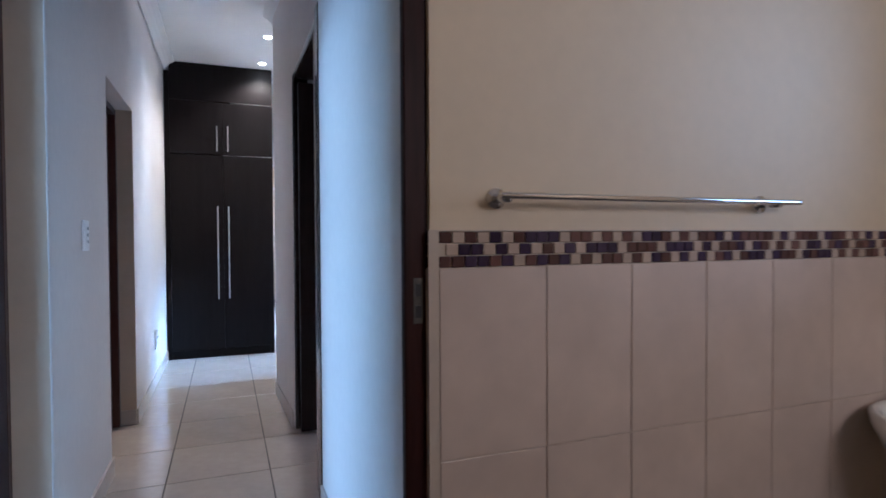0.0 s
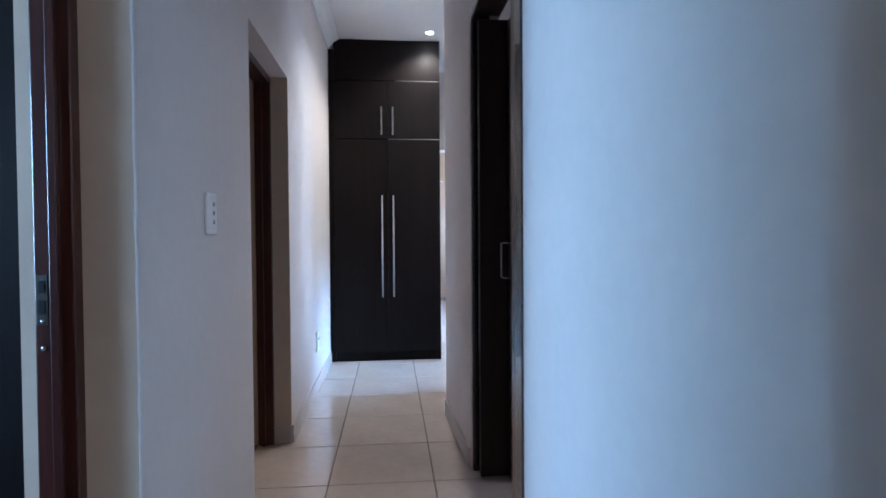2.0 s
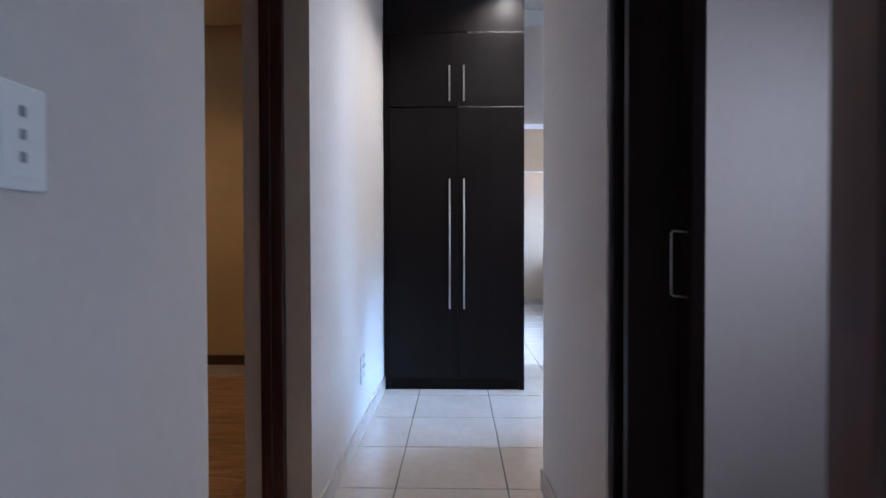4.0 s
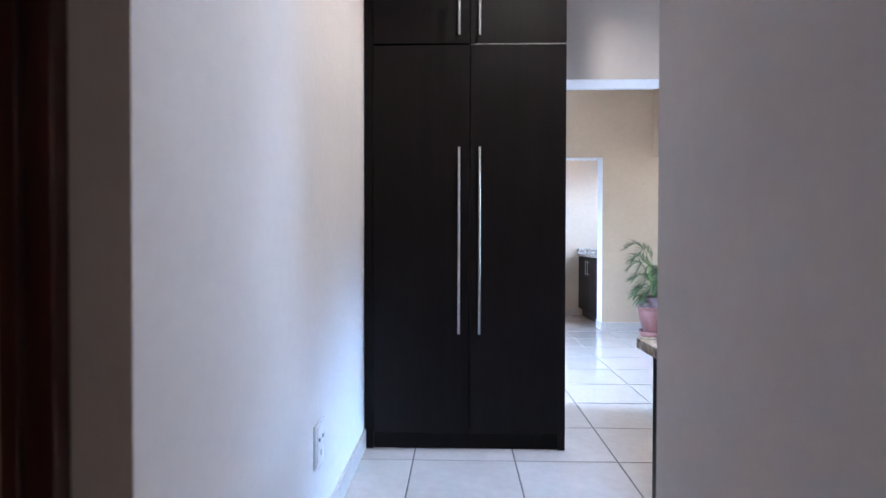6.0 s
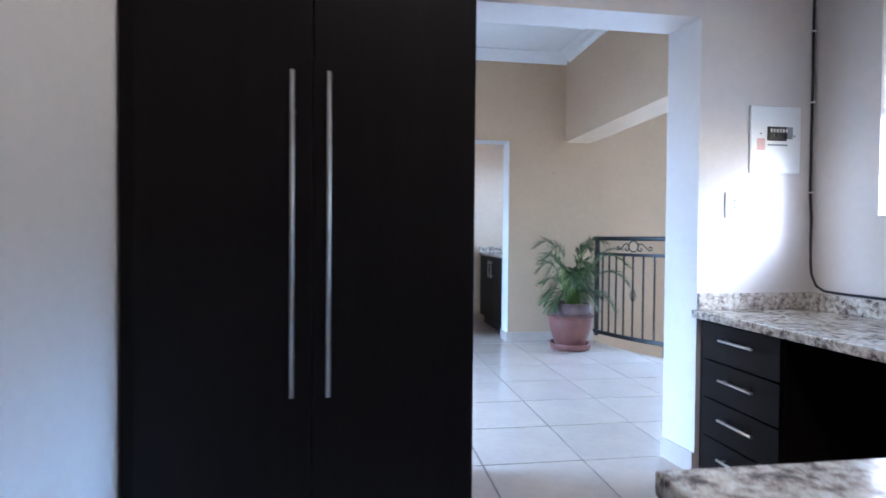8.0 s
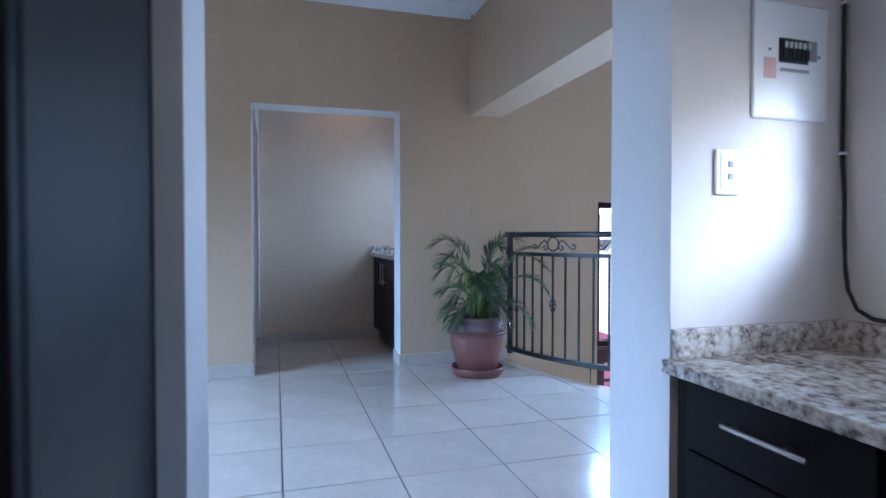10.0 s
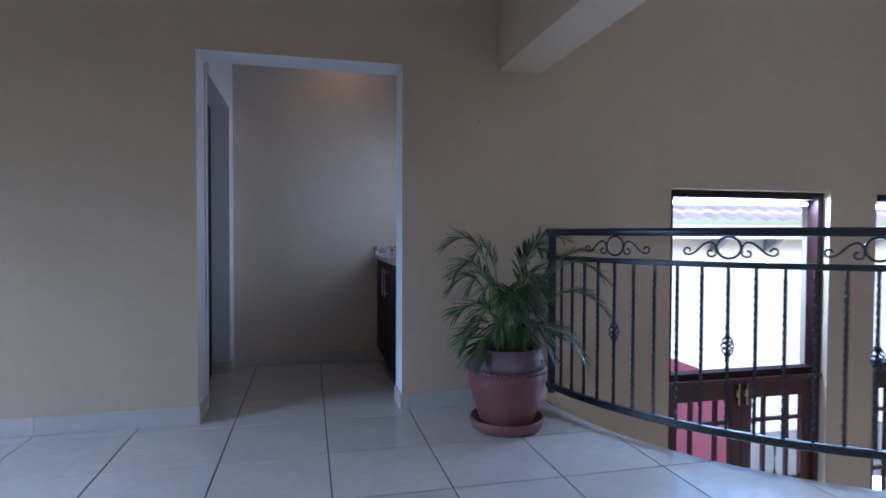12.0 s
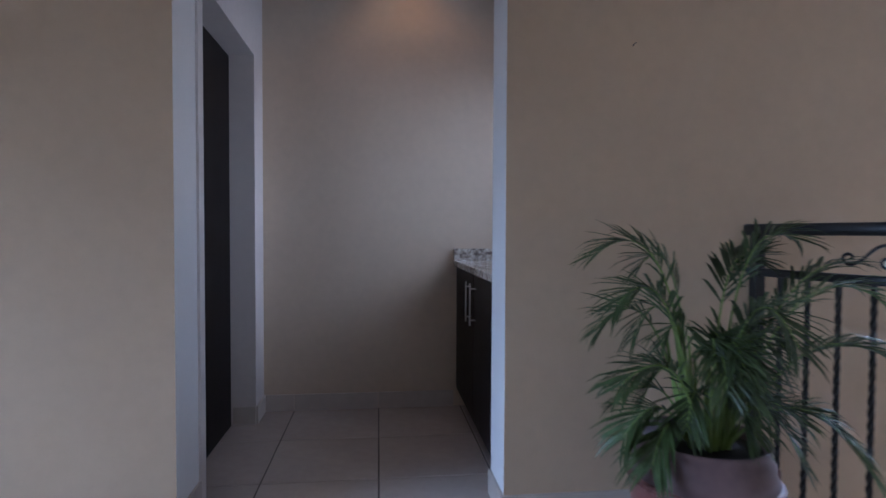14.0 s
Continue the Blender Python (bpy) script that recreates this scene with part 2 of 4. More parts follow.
def tube(bm, points, radius, sides=8, caps=True):
    """A round bar along a run of points."""
    rings = []
    pts = [Vector(p) for p in points]
    up = Vector((0.13, 0.31, 0.94))
    for i, p in enumerate(pts):
        d = (pts[min(i + 1, len(pts) - 1)] - pts[max(i - 1, 0)]).normalized()
        a = d.cross(up)
        if a.length < 0.15:
            a = d.cross(Vector((1, 0, 0)))
        a.normalize()
        b = d.cross(a)
        rad = radius(i / (len(pts) - 1)) if callable(radius) else radius
        rings.append([bm.verts.new(p + (a * math.cos(2 * math.pi * k / sides) + b * math.sin(2 * math.pi * k / sides)) * rad) for k in range(sides)])
    for r0, r1 in zip(rings, rings[1:]):
        for k in range(sides):
            bm.faces.new((r0[k], r0[(k + 1) % sides], r1[(k + 1) % sides], r1[k]))
    if caps:
        bm.faces.new(rings[0][::-1])
        bm.faces.new(rings[-1])
    return bm


def lathe(bm, profile, sides=40, centre=(0, 0)):
    """Turns (radius, height) pairs round an upright axis."""
    rings = [[bm.verts.new((centre[0] + r * math.cos(2 * math.pi * k / sides), centre[1] + r * math.sin(2 * math.pi * k / sides), z)) for k in range(sides)] for r, z in profile]
    for r0, r1 in zip(rings, rings[1:]):
        for k in range(sides):
            bm.faces.new((r0[k], r0[(k + 1) % sides], r1[(k + 1) % sides], r1[k]))
    bm.faces.new(rings[0][::-1])
    bm.faces.new(rings[-1])
    return bm


def mesh_of(name, bm, mat, smooth=False):
    bmesh.ops.recalc_face_normals(bm, faces=bm.faces)
    me = bpy.data.meshes.new(name)
    bm.to_mesh(me)
    bm.free()
    me.materials.append(mat)
    if smooth:
        for p in me.polygons:
            p.use_smooth = True
    return me


def thing(name, base, label, category, group="", kind=""):
    ob = new(name)
    ob.location = base
    BASE[ob] = Vector(base)
    return tagged(ob, label, category, group, kind)


def part(name, bm, mat, parent, label="", smooth=False):
    """Links a bmesh, modelled in world metres, as one mesh under a thing or part."""
    bmesh.ops.translate(bm, vec=-BASE[parent], verts=bm.verts)
    ob = new(name, mesh_of(name, bm, mat, smooth))
    ob.parent = parent
    BASE[ob] = BASE[parent]
    return tagged(ob, label)


def structure(name, bm, mat, label, category, paints=None):
    """A piece of the setting; paints: a material for faces that point a given way."""
    bmesh.ops.remove_doubles(bm, verts=bm.verts, dist=1e-5)
    me = mesh_of(name, bm, mat)
    for k, (way, paint) in enumerate((paints or {}).items()):
        me.materials.append(paint)
        for p in me.polygons:
            if p.normal.dot(Vector(way)) > 0.9:
                p.material_index = k + 1
    ob = new(name, me)
    BASE[ob] = Vector((0, 0, 0))
    return tagged(ob, label, category, kind="structure")


def piece(name, me, parent, where=(0, 0, 0), turn=0.0):
    ob = new(name, me)
    ob.parent = parent
    ob.location, ob.rotation_euler = where, (0, 0, turn)
    return ob


# ---- setting ----
H = 3.0
XR = 0.962
BACK, FRONT, WEST, EAST, UP, DOWN = (0, 1, 0), (0, -1, 0), (-1, 0, 0), (1, 0, 0), (0, 0, 1), (0, 0, -1)

# corridor, its left wall with two deep doorways
wall_left = structure("wall_corridor_west", boxes(
    (-0.25, 0, -5.17, -4.95, 0, H), (-0.25, 0, -4.95, -4.07, 2.06, H), (-0.25, 0, -4.07, -3.03, 0, H),
    (-0.25, 0, -3.03, -2.165, 2.06, H), (-0.25, 0, -2.165, 0.53, 0, H)),
    PLASTER, "off-white plastered corridor wall with two deep doorways", "wall", {WEST: OCHRE, FRONT: CREAM})
bead = random.Random(8)
bead_bm = tube(bmesh.new(), [(0.001 + bead.uniform(-0.0012, 0.0012), -4.069 + bead.uniform(-0.0015, 0.0015), 0.1 + 0.04 * k) for k in range(72)], 0.0045, 8)
structure("trim_corner", bead_bm, PLASTER, "rough plaster bead down the doorway's corner", "trim")
wall_bm = boxes((XR, XR + 0.14, -5.145, -3.70, 0, H), (XR, XR + 0.14, -3.70, -2.65, 2.25, H), (XR, XR + 0.14, -2.65, -1.753, 0, H))
for v in wall_bm.verts:  # the far end leans a little into the passage
    if v.co.y > -1.76 and v.co.x < XR + 0.01:
        v.co.x = 0.923
wall_right = structure("wall_corridor_east", wall_bm,
    PLASTER, "off-white plastered corridor wall with a dark doorway", "wall")
wall_bath = structure("wall_bathroom_north", boxes(
    (-0.6, 0.10, -5.17, -5.03, 0, H), (0.10, 0.976, -5.17, -5.03, 2.10, H), (0.976, 2.80, -5.187, -5.146, 0, H), (XR + 0.14, 2.80, -5.146, -5.03, 0, H)),
    PLASTER, "bathroom wall, cream paint above tiles", "wall", {FRONT: BATH_PAINT, WEST: BATH_PAINT})
structure("wall_bathroom_outer", boxes((-0.75, -0.6, -8.2, -5.03, 0, H), (2.80, 2.95, -8.2, -6.35, 0, H), (2.80, 2.95, -6.35, -5.4, 0, 1.28), (2.80, 2.95, -6.35, -5.4, 2.12, H), (2.80, 2.95, -5.4, -5.03, 0, H), (-0.6, 1.4, -8.2, -8.05, 0, H), (1.4, 2.6, -8.2, -8.05, 0, 1.62), (1.4, 2.6, -8.2, -8.05, 2.38, H), (2.6, 2.80, -8.2, -8.05, 0, H)), BATH_PAINT, "plain cream bathroom walls with a window and an added far opening", "wall")
structure("wall_study_south", boxes((XR + 0.14, 2.79, -1.87, -1.753, 0, H)), PLASTER, "off-white plastered study wall", "wall")
structure("wall_store", boxes((2.4, 2.55, -3.9, -3.3, 0, H), (2.4, 2.55, -3.3, -2.3, 0, 1.2), (2.4, 2.55, -3.3, -2.3, 2.0, H), (2.4, 2.55, -2.3, -1.88, 0, H), (XR + 0.14, 2.4, -3.9, -3.78, 0, H)), PLASTER, "plain pale wall of a side room", "wall")

# study nook and its window
structure("wall_study_east", boxes(
    (2.79, 3.0, -1.87, -1.05, 0, H), (2.79, 3.0, -1.05, 0.19, 0, 1.18), (2.79, 3.0, -1.05, 0.19, 2.12, H), (2.79, 3.0, 0.19, 0.75, 0, H)),
    PLASTER, "off-white plastered wall with a bright window", "wall")
south_bm = boxes((-0.25, 1.088, 0.53, 0.75, 0, H), (1.088, 2.178, 0.53, 0.75, 2.08, H), (2.178, 2.79, 0.53, 0.75, 0, H), (3.0, 7.4, 0.53, 0.75, 0, H))
for v in south_bm.verts:  # the reveal splays towards the study
    if abs(v.co.x - 2.178) < 0.001 and v.co.y < 0.6:
        v.co.x = 2.208
    if abs(v.co.x - 1.088) < 0.001 and v.co.y < 0.6:
        v.co.x = 1.072
structure("wall_landing_south", south_bm, PLASTER, "off-white plastered wall with a wide opening", "wall", {BACK: TAN})

# landing
wall_north = structure("wall_landing_north", boxes(
    (-2.6, 1.072, 3.84, 4.08, -2.15, H), (1.072, 2.225, 3.84, 4.08, 2.085, H), (1.072, 2.225, 3.84, 4.08, -2.15, -0.2), (2.225, 4.07, 3.84, 4.08, -2.15, H),
    (4.07, 5.40, 3.84, 4.08, 1.387, H), (5.40, 5.83, 3.84, 4.08, -2.15, H), (5.83, 7.25, 3.84, 4.08, 1.387, H), (7.25, 7.4, 3.84, 4.08, -2.15, H)),
    WHITE, "tan plastered landing wall with a doorway and tall windows", "wall", {FRONT: TAN})
for p in wall_north.data.polygons:  # the window reveals are tan too
    if p.center.x > 4.0 and p.material_index == 0:
        p.material_index = 1
structure("wall_landing_west", boxes((-2.75, -2.6, 0.88, 1.2, 0, H), (-2.75, -2.6, 1.2, 3.0, 0, 0.9), (-2.75, -2.6, 1.2, 3.0, 2.2, H), (-2.75, -2.6, 3.0, 4.08, 0, H)), TAN, "plain tan landing wall", "wall")
structure("wall_stair_east", boxes((7.4, 7.55, 0.53, 4.08, -2.15, H)), TAN, "plain tan stairwell wall", "wall")
structure("wall_stair_lower", boxes((2.2, 7.4, 0.2, 0.35, -2.15, -0.25), (2.05, 2.2, 0.2, 3.84, -2.15, -0.25)), TAN, "plain tan wall of the hall below", "wall")
structure("bulkhead_beam", boxes((2.83, 3.11, 0.75, 3.84, 2.09, H)), TAN, "tan plastered bulkhead hanging below the ceiling", "beam")

# kitchenette beyond the landing
# off-white wall; the warm lamplight is put into its cream colour
structure("wall_kitchenette_back", boxes((0.85, 3.0, 5.24, 5.4, 0, 2.75)), CREAM, "off-white kitchenette wall, tinted cream for the warm lamplight", "wall")
structure("wall_kitchenette_west", boxes((0.85, 1.082, 4.08, 4.14, 0, 2.75), (0.85, 1.09, 4.14, 5.02, 2.03, 2.75), (0.85, 1.09, 5.02, 5.24, 0, 2.75), (0.2, 0.3, 4.08, 5.24, 0, 2.75)), PLASTER, "off-white wall with a deep dark doorway", "wall")
structure("wall_kitchenette_east", boxes((2.82, 3.0, 4.08, 4.3, 0, 2.75), (2.82, 3.0, 4.3, 5.15, 0, 1.05), (2.82, 3.0, 4.3, 5.15, 2.0, 2.75), (2.82, 3.0, 5.15, 5.24, 0, 2.75)), PLASTER, "off-white wall with a small window", "wall")

# bedrooms behind the corridor's left doorways
structure("wall_bedroom", boxes((-3.75, -0.25, 0.70, 0.88, 0, H), (-3.75, -3.6, -3.5, 0.88, 0, H), (-3.6, -0.25, -3.5, -3.38, 0, H)), OCHRE, "ochre plastered bedroom walls", "wall")
structure("wall_bedroom_blue", boxes((-3.6, -0.6, -6.35, -6.2, 0, H), (-3.6, -3.45, -6.2, -5.75, 0, H), (-3.6, -3.45, -5.75, -4.15, 0, 0.9), (-3.6, -3.45, -5.75, -4.15, 2.2, H), (-3.6, -3.45, -4.15, -3.5, 0, H), (-0.6, -0.25, -5.17, -5.03, 0, H)), PLASTER, "off-white bedroom walls with a window", "wall")

# ceilings
structure("ceiling", boxes((-3.75, 3.0, -8.2, 4.08, H, H + 0.2), (3.0, 7.55, 0.53, 4.08, H, H + 0.2)), CEIL, "flat white painted ceiling", "ceiling")
structure("ceiling_kitchenette", boxes((0.2, 3.0, 4.08, 5.4, 2.75, 2.9)), CEIL, "low white kitchenette ceiling", "ceiling")


def cornice(name, x0, y0, x1, y1, nx, ny):
    """A coved cornice along a wall from one end to the other; n points into the room."""
    bm = bmesh.new()
    prof = [(0.0, -0.10), (0.012, -0.10), (0.02, -0.085), (0.035, -0.06), (0.06, -0.035), (0.085, -0.02), (0.10, -0.012), (0.10, 0.0), (0.0, 0.0)]
    ends = []
    for x, y in ((x0, y0), (x1, y1)):
        ends.append([bm.verts.new((x + nx * (a + 0.0), y + ny * a, H - 0.003 + b)) for a, b in prof])
    for k in range(len(prof)):
        bm.faces.new((ends[0][k], ends[0][(k + 1) % len(prof)], ends[1][(k + 1) % len(prof)], ends[1][k]))
    bm.faces.new(ends[0])
    bm.faces.new(ends[1][::-1])
    structure(name, bm, CEIL, "white coved plaster cornice", "cornice")


cornice("cornice_west", 0.003, -5.0, 0.003, -0.12, 1, 0)
cornice("cornice_east", XR - 0.003, -5.0, XR - 0.003, -1.62, -1, 0)
cornice("cornice_north", -2.6, 3.837, 2.83, 3.837, 0, -1)
cornice("cornice_beam", 2.827, 0.72, 2.827, 3.73, -1, 0)
cornice("cornice_stair", 3.113, 3.837, 7.4, 3.837, 0, -1)
cornice("cornice_study", 0.003, 0.527, 2.79, 0.527, 0, -1)

# ---- floors ----
VX, VY, VR = 4.917, 3.82, 1.745
slab = bmesh.new()
for r in ((-0.25, 7.55, -8.2, 0.70, -0.25, -0.003), (-3.75, -0.25, -3.8, 0.9, -0.25, -0.02), (-3.75, -0.25, -8.2, -3.8, -0.25, -0.02), (0.2, 3.0, 3.6, 5.4, -0.25, -0.0055), (0.2, 3.0, 4.08, 5.4, -0.2, -0.003), (1.072, 2.225, 3.84, 4.08, -0.2, -0.003), (-2.75, -0.25, 0.7, 3.84, -0.25, -0.003)):
    box(slab, *r)
A0 = math.asin((3.84 - VY) / VR)
arc = [(VX + VR * math.cos(math.pi - A0 + (math.pi + 2 * A0) * k / 48), VY + VR * math.sin(math.pi - A0 + (math.pi + 2 * A0) * k / 48)) for k in range(49)]
outline = [(-0.25, 3.84), (-0.25, 0.70), (7.4, 0.70), (7.4, 3.84)] + arc[::-1]
top = [slab.verts.new((x, y, -0.003)) for x, y in outline]
bot = [slab.verts.new((x, y, -0.25)) for x, y in outline]
slab.faces.new(top)
slab.faces.new(bot[::-1])
for k in range(len(outline)):
    slab.faces.new((top[k], bot[k], bot[(k + 1) % len(outline)], top[(k + 1) % len(outline)]))
floor = structure("floor", slab, GROUT, "beige porcelain floor tiles with dark grout joints", "floor")


def slab_tile(poly, low, high, ease):
    """A thin tile over a polygon, its upper edge eased inwards."""
    bm = bmesh.new()
    c = sum((Vector((*p, 0)) for p in poly), Vector()) / len(poly)
    lo = [bm.verts.new((x, y, low)) for x, y in poly]
    mid = [bm.verts.new((x, y, high - ease * 0.6)) for x, y in poly]
    hi = [bm.verts.new((x + (ease if c.x > x else -ease), y + (ease if c.y > y else -ease), high)) for x, y in poly]
    n = len(poly)
    for a, b in ((lo, mid), (mid, hi)):
        for k in range(n):
            bm.faces.new((a[k], a[(k + 1) % n], b[(k + 1) % n], b[k]))
    bm.faces.new(hi)
    return bm


GX, GY, PITCH, JOINT = 0.267, -1.75, 0.5, 0.0066


def walkable(x0, y0):
    x1, y1 = x0 + PITCH, y0 + PITCH
    for a, b, c, d in ((0, XR, -5.17, -1.62), (0, 2.79, -1.62, 0.6), (1.10, 2.18, 0.4, 0.85), (-1.3, 4.9, 0.7, 3.84), (1.09, 2.225, 3.8, 4.1), (1.09, 2.3, 4.05, 5.24)):
        if x1 > a + 0.01 and x0 < b - 0.01 and y1 > c + 0.01 and y0 < d - 0.01:
            return True
    return False


TILE_MESH = mesh_of("tile", slab_tile([(JOINT / 2, JOINT / 2), (PITCH - JOINT / 2, JOINT / 2), (PITCH - JOINT / 2, PITCH - JOINT / 2), (JOINT / 2, PITCH - JOINT / 2)], -0.008, 0.0, 0.0018), TILE)


def floor_tiles():
    for i in range(-6, 10):
        for j in range(-8, 15):
            x0, y0 = GX + PITCH * i, GY + PITCH * j
            if not walkable(x0, y0):
                continue
            corners = [(x0 + a, y0 + b) for a in (0, PITCH) for b in (0, PITCH)]
            inside = [math.hypot(x - VX, y - VY) < VR for x, y in corners]
            near = math.hypot(max(x0, min(VX, x0 + PITCH)) - VX, max(y0, min(VY, y0 + PITCH)) - VY) < VR
            if not near or (y0 >= 3.84):
                piece("tile", TILE_MESH, floor, (x0, y0, random.uniform(-0.0006, 0.0003)))
            elif not all(inside):
                bm = bmesh.new()
                n = 18
                xs = [x0 + JOINT / 2 + (PITCH - JOINT) * k / n for k in range(n + 1)]
                cols = []
                for x in xs:
                    top_y = y0 + PITCH - JOINT / 2
                    if abs(x - VX) < VR:
                        top_y = min(top_y, VY - math.sqrt(VR * VR - (x - VX) ** 2))
                    cols.append((x, y0 + JOINT / 2, top_y))
                cols = [c for c in cols if c[2] > c[1] + 0.002]
                if len(cols) < 2:
                    continue
                poly = [(c[0], c[1]) for c in cols] + [(c[0], c[2]) for c in cols[::-1]]
                lo = [bm.verts.new((x, y, -0.008)) for x, y in poly]
                hi = [bm.verts.new((x, y, -0.0003)) for x, y in poly]
                for k in range(len(poly)):
                    bm.faces.new((lo[k], lo[(k + 1) % len(poly)], hi[(k + 1) % len(poly)], hi[k]))
                bm.faces.new(hi)
                piece("tile", mesh_of("tile_cut", bm, TILE), floor)


structure("floor_hall_below", boxes((2.05, 7.55, 0.2, 3.84, -2.35, -2.15)), TILE, "beige tiled hall floor below", "floor")
wood_floor = structure("floor_bedroom", boxes((-3.6, -0.25, -3.75, 0.72, -0.02, -0.006)), GROUT, "brown oak laminate bedroom floor", "floor")
structure("ground", boxes((-60, 90, 4.09, 120, -2.5, -2.3)), GROUND, "pale paved ground outside", "ground")


baseboard = structure("baseboard", boxes((-2.59, -2.585, 1.0, 1.01, 0, 0.01)), SKIRT_TILE, "beige tile skirting along the walls", "baseboard")

# ---- wardrobe ----


def bar_handle(parent, x, y, z0, z1, off=0.035, r=0.0065, name="handle"):
    bm = bmesh.new()
    tube(bm, [(x, y - off, z0), (x, y - off, z0 + 0.002), (x, y - off, z1 - 0.002), (x, y - off, z1)], r, 12)
    for z in (z0 + (z1 - z0) * 0.12, z1 - (z1 - z0) * 0.12):
        tube(bm, [(x, y - off, z), (x, y + 0.001, z)], r * 0.7, 8)
    part(name, bm, STEEL, parent, "brushed steel bar handle", True)


def wardrobe():
    yf, top = -0.105, 2.995
    w = thing("wardrobe", (0.52, 0.2, 0), "tall dark wenge wardrobe with long steel handles", "wardrobe")
    part("side_panel", boxes((0.004, 0.05, yf, 0.52, 0.0, 2.89), bevel=0.001), WENGE, w)
    side = boxes((1.000, 1.036, yf, 0.528, 0, top - 0.003))
    for v in side.verts:  # the back edge stands a little in
        if v.co.y > 0.5:
            v.co.x -= 0.018
    part("side_panel", side, WENGE, w)
    part("carcass", boxes((0.05, 0.981, -0.075, 0.52, 0.085, top - 0.006), bevel=0.001), WENGE, w)
    part("plinth", boxes((0.004, 1.036, yf + 0.012, yf + 0.03, 0.0, 0.083), bevel=0.001), WENGE, w)
    part("top_panel", boxes((0.05, 1.036, yf - 0.006, yf + 0.016, 2.622, top), bevel=0.0012), WENGE, w)
    part("corner_filler", boxes((0.004, 0.049, yf - 0.004, yf + 0.016, 2.622, 2.90), bevel=0.0012), WENGE, w)
    for z0, z1, h0, h1 in ((0.088, 2.072, 0.605, 1.550), (2.080, 2.612, 2.112, 2.368)):
        for x0, x1, hx in ((0.052, 0.5445, 0.490), (0.5475, 1.033, 0.594)):
            d = part("door", boxes((x0, x1, yf - 0.02, yf - 0.001, z0, z1), bevel=0.0025), WENGE, w)
            bar_handle(d, hx, yf - 0.02, h0, h1)
    # thin pale strips at the right doors' gaps, the upper starting partway
    part("light_rail", boxes((0.547, 1.034, yf - 0.022, yf - 0.004, 2.0745, 2.0772)), STEEL, w, "thin pale edge strip")
    part("light_rail", boxes((0.62, 1.034, yf - 0.022, yf - 0.004, 2.6155, 2.6180)), STEEL, w, "thin pale edge strip")


wardrobe()

# ---- study desk of granite over dark drawers ----


def study_desk():
    top = thing("granite_worktop", (2.45, -0.6, 0.72), "polished speckled beige granite worktop round the nook", "worktop")
    part("slab", boxes((2.178, 2.785, -1.113, 0.525, 0.722, 0.757), bevel=0.004), GRANITE, top)
    part("slab", boxes((1.079, 2.785, -1.749, -1.1131, 0.722, 0.757), bevel=0.004), GRANITE, top)
    part("upstand", boxes((2.21, 2.785, 0.507, 0.5275, 0.7571, 0.832), bevel=0.002), GRANITE, top)
    part("upstand", boxes((2.767, 2.787, -1.74, 0.506, 0.7571, 0.832), bevel=0.002), GRANITE, top)
    u = thing("drawer_unit", (2.45, 0.23, 0), "dark wenge drawer pedestal with four drawers", "drawers")
    part("carcass", boxes((2.225, 2.78, 0.005, 0.52, 0.0, 0.720), bevel=0.001), WENGE, u)
    for k in range(4):
        z1 = 0.715 - k * 0.168
        d = part("drawer_front", boxes((2.203, 2.2245, 0.008, 0.462, z1 - 0.162, z1), bevel=0.003), WENGE, u)
        bm = bmesh.new()
        zc = z1 - 0.062
        tube(bm, [(2.173, 0.115, zc), (2.173, 0.125, zc), (2.173, 0.31, zc), (2.173, 0.32, zc)], 0.006, 10)
        for y in (0.17, 0.30):
            tube(bm, [(2.173, y, zc), (2.204, y, zc)], 0.0045, 8)
        part("handle", bm, STEEL, d, "brushed steel bar handle", True)
    c = thing("desk_cabinet", (1.6, -1.35, 0), "dark wenge cupboard under the granite return", "cabinet")
    part("carcass", boxes((1.119, 2.15, -1.745, -1.172, 0.08, 0.720), bevel=0.002), WENGE, c)
    part("back_panel", boxes((2.755, 2.785, -1.17, 0.0, 0, 0.720)), WENGE, c)
    part("plinth", boxes((1.14, 2.15, -1.60, -1.21, 0.0, 0.08)), WENGE, c)
    for k in range(2):
        part("door", boxes((1.121 + 0.515 * k, 1.634 + 0.515 * k, -1.1715, -1.153, 0.085, 0.715), bevel=0.002), WENGE, c)


study_desk()

# ---- doorways ----


def door_frame(name, boxes_rows, mat, base, label, ease=0.004):
    t = thing(name, base, label, "door frame", kind="structure")
    for k, r in enumerate(boxes_rows):
        part("jamb" if k < 2 else "head", boxes(r, bevel=ease), mat, t)
    return t


f1 = door_frame("door_frame_1", ((-0.20, -0.115, -4.105, -4.0705, 0, 2.055), (-0.20, -0.115, -4.9495, -4.915, 0, 2.055), (-0.20, -0.115, -4.914, -4.106, 2.02, 2.0595)), MAHOGANY, (-0.17, -4.5, 0), "varnished mahogany door frame with a strike plate")
part("rebate", boxes((-0.160, -0.142, -4.120, -4.1052, 0, 2.019), bevel=0.002), MAHOGANY, f1)
sp = part("strike_plate", boxes((-0.194, -0.170, -4.1078, -4.1052, 0.975, 1.085), bevel=0.0008), WORN, f1, "worn steel strike plate")
part("latch_hole", boxes((-0.188, -0.176, -4.109, -4.1079, 1.045, 1.072)), BLACK_PLASTIC, sp)
part("latch_hole", boxes((-0.188, -0.176, -4.109, -4.1079, 1.000, 1.030)), BLACK_PLASTIC, sp)
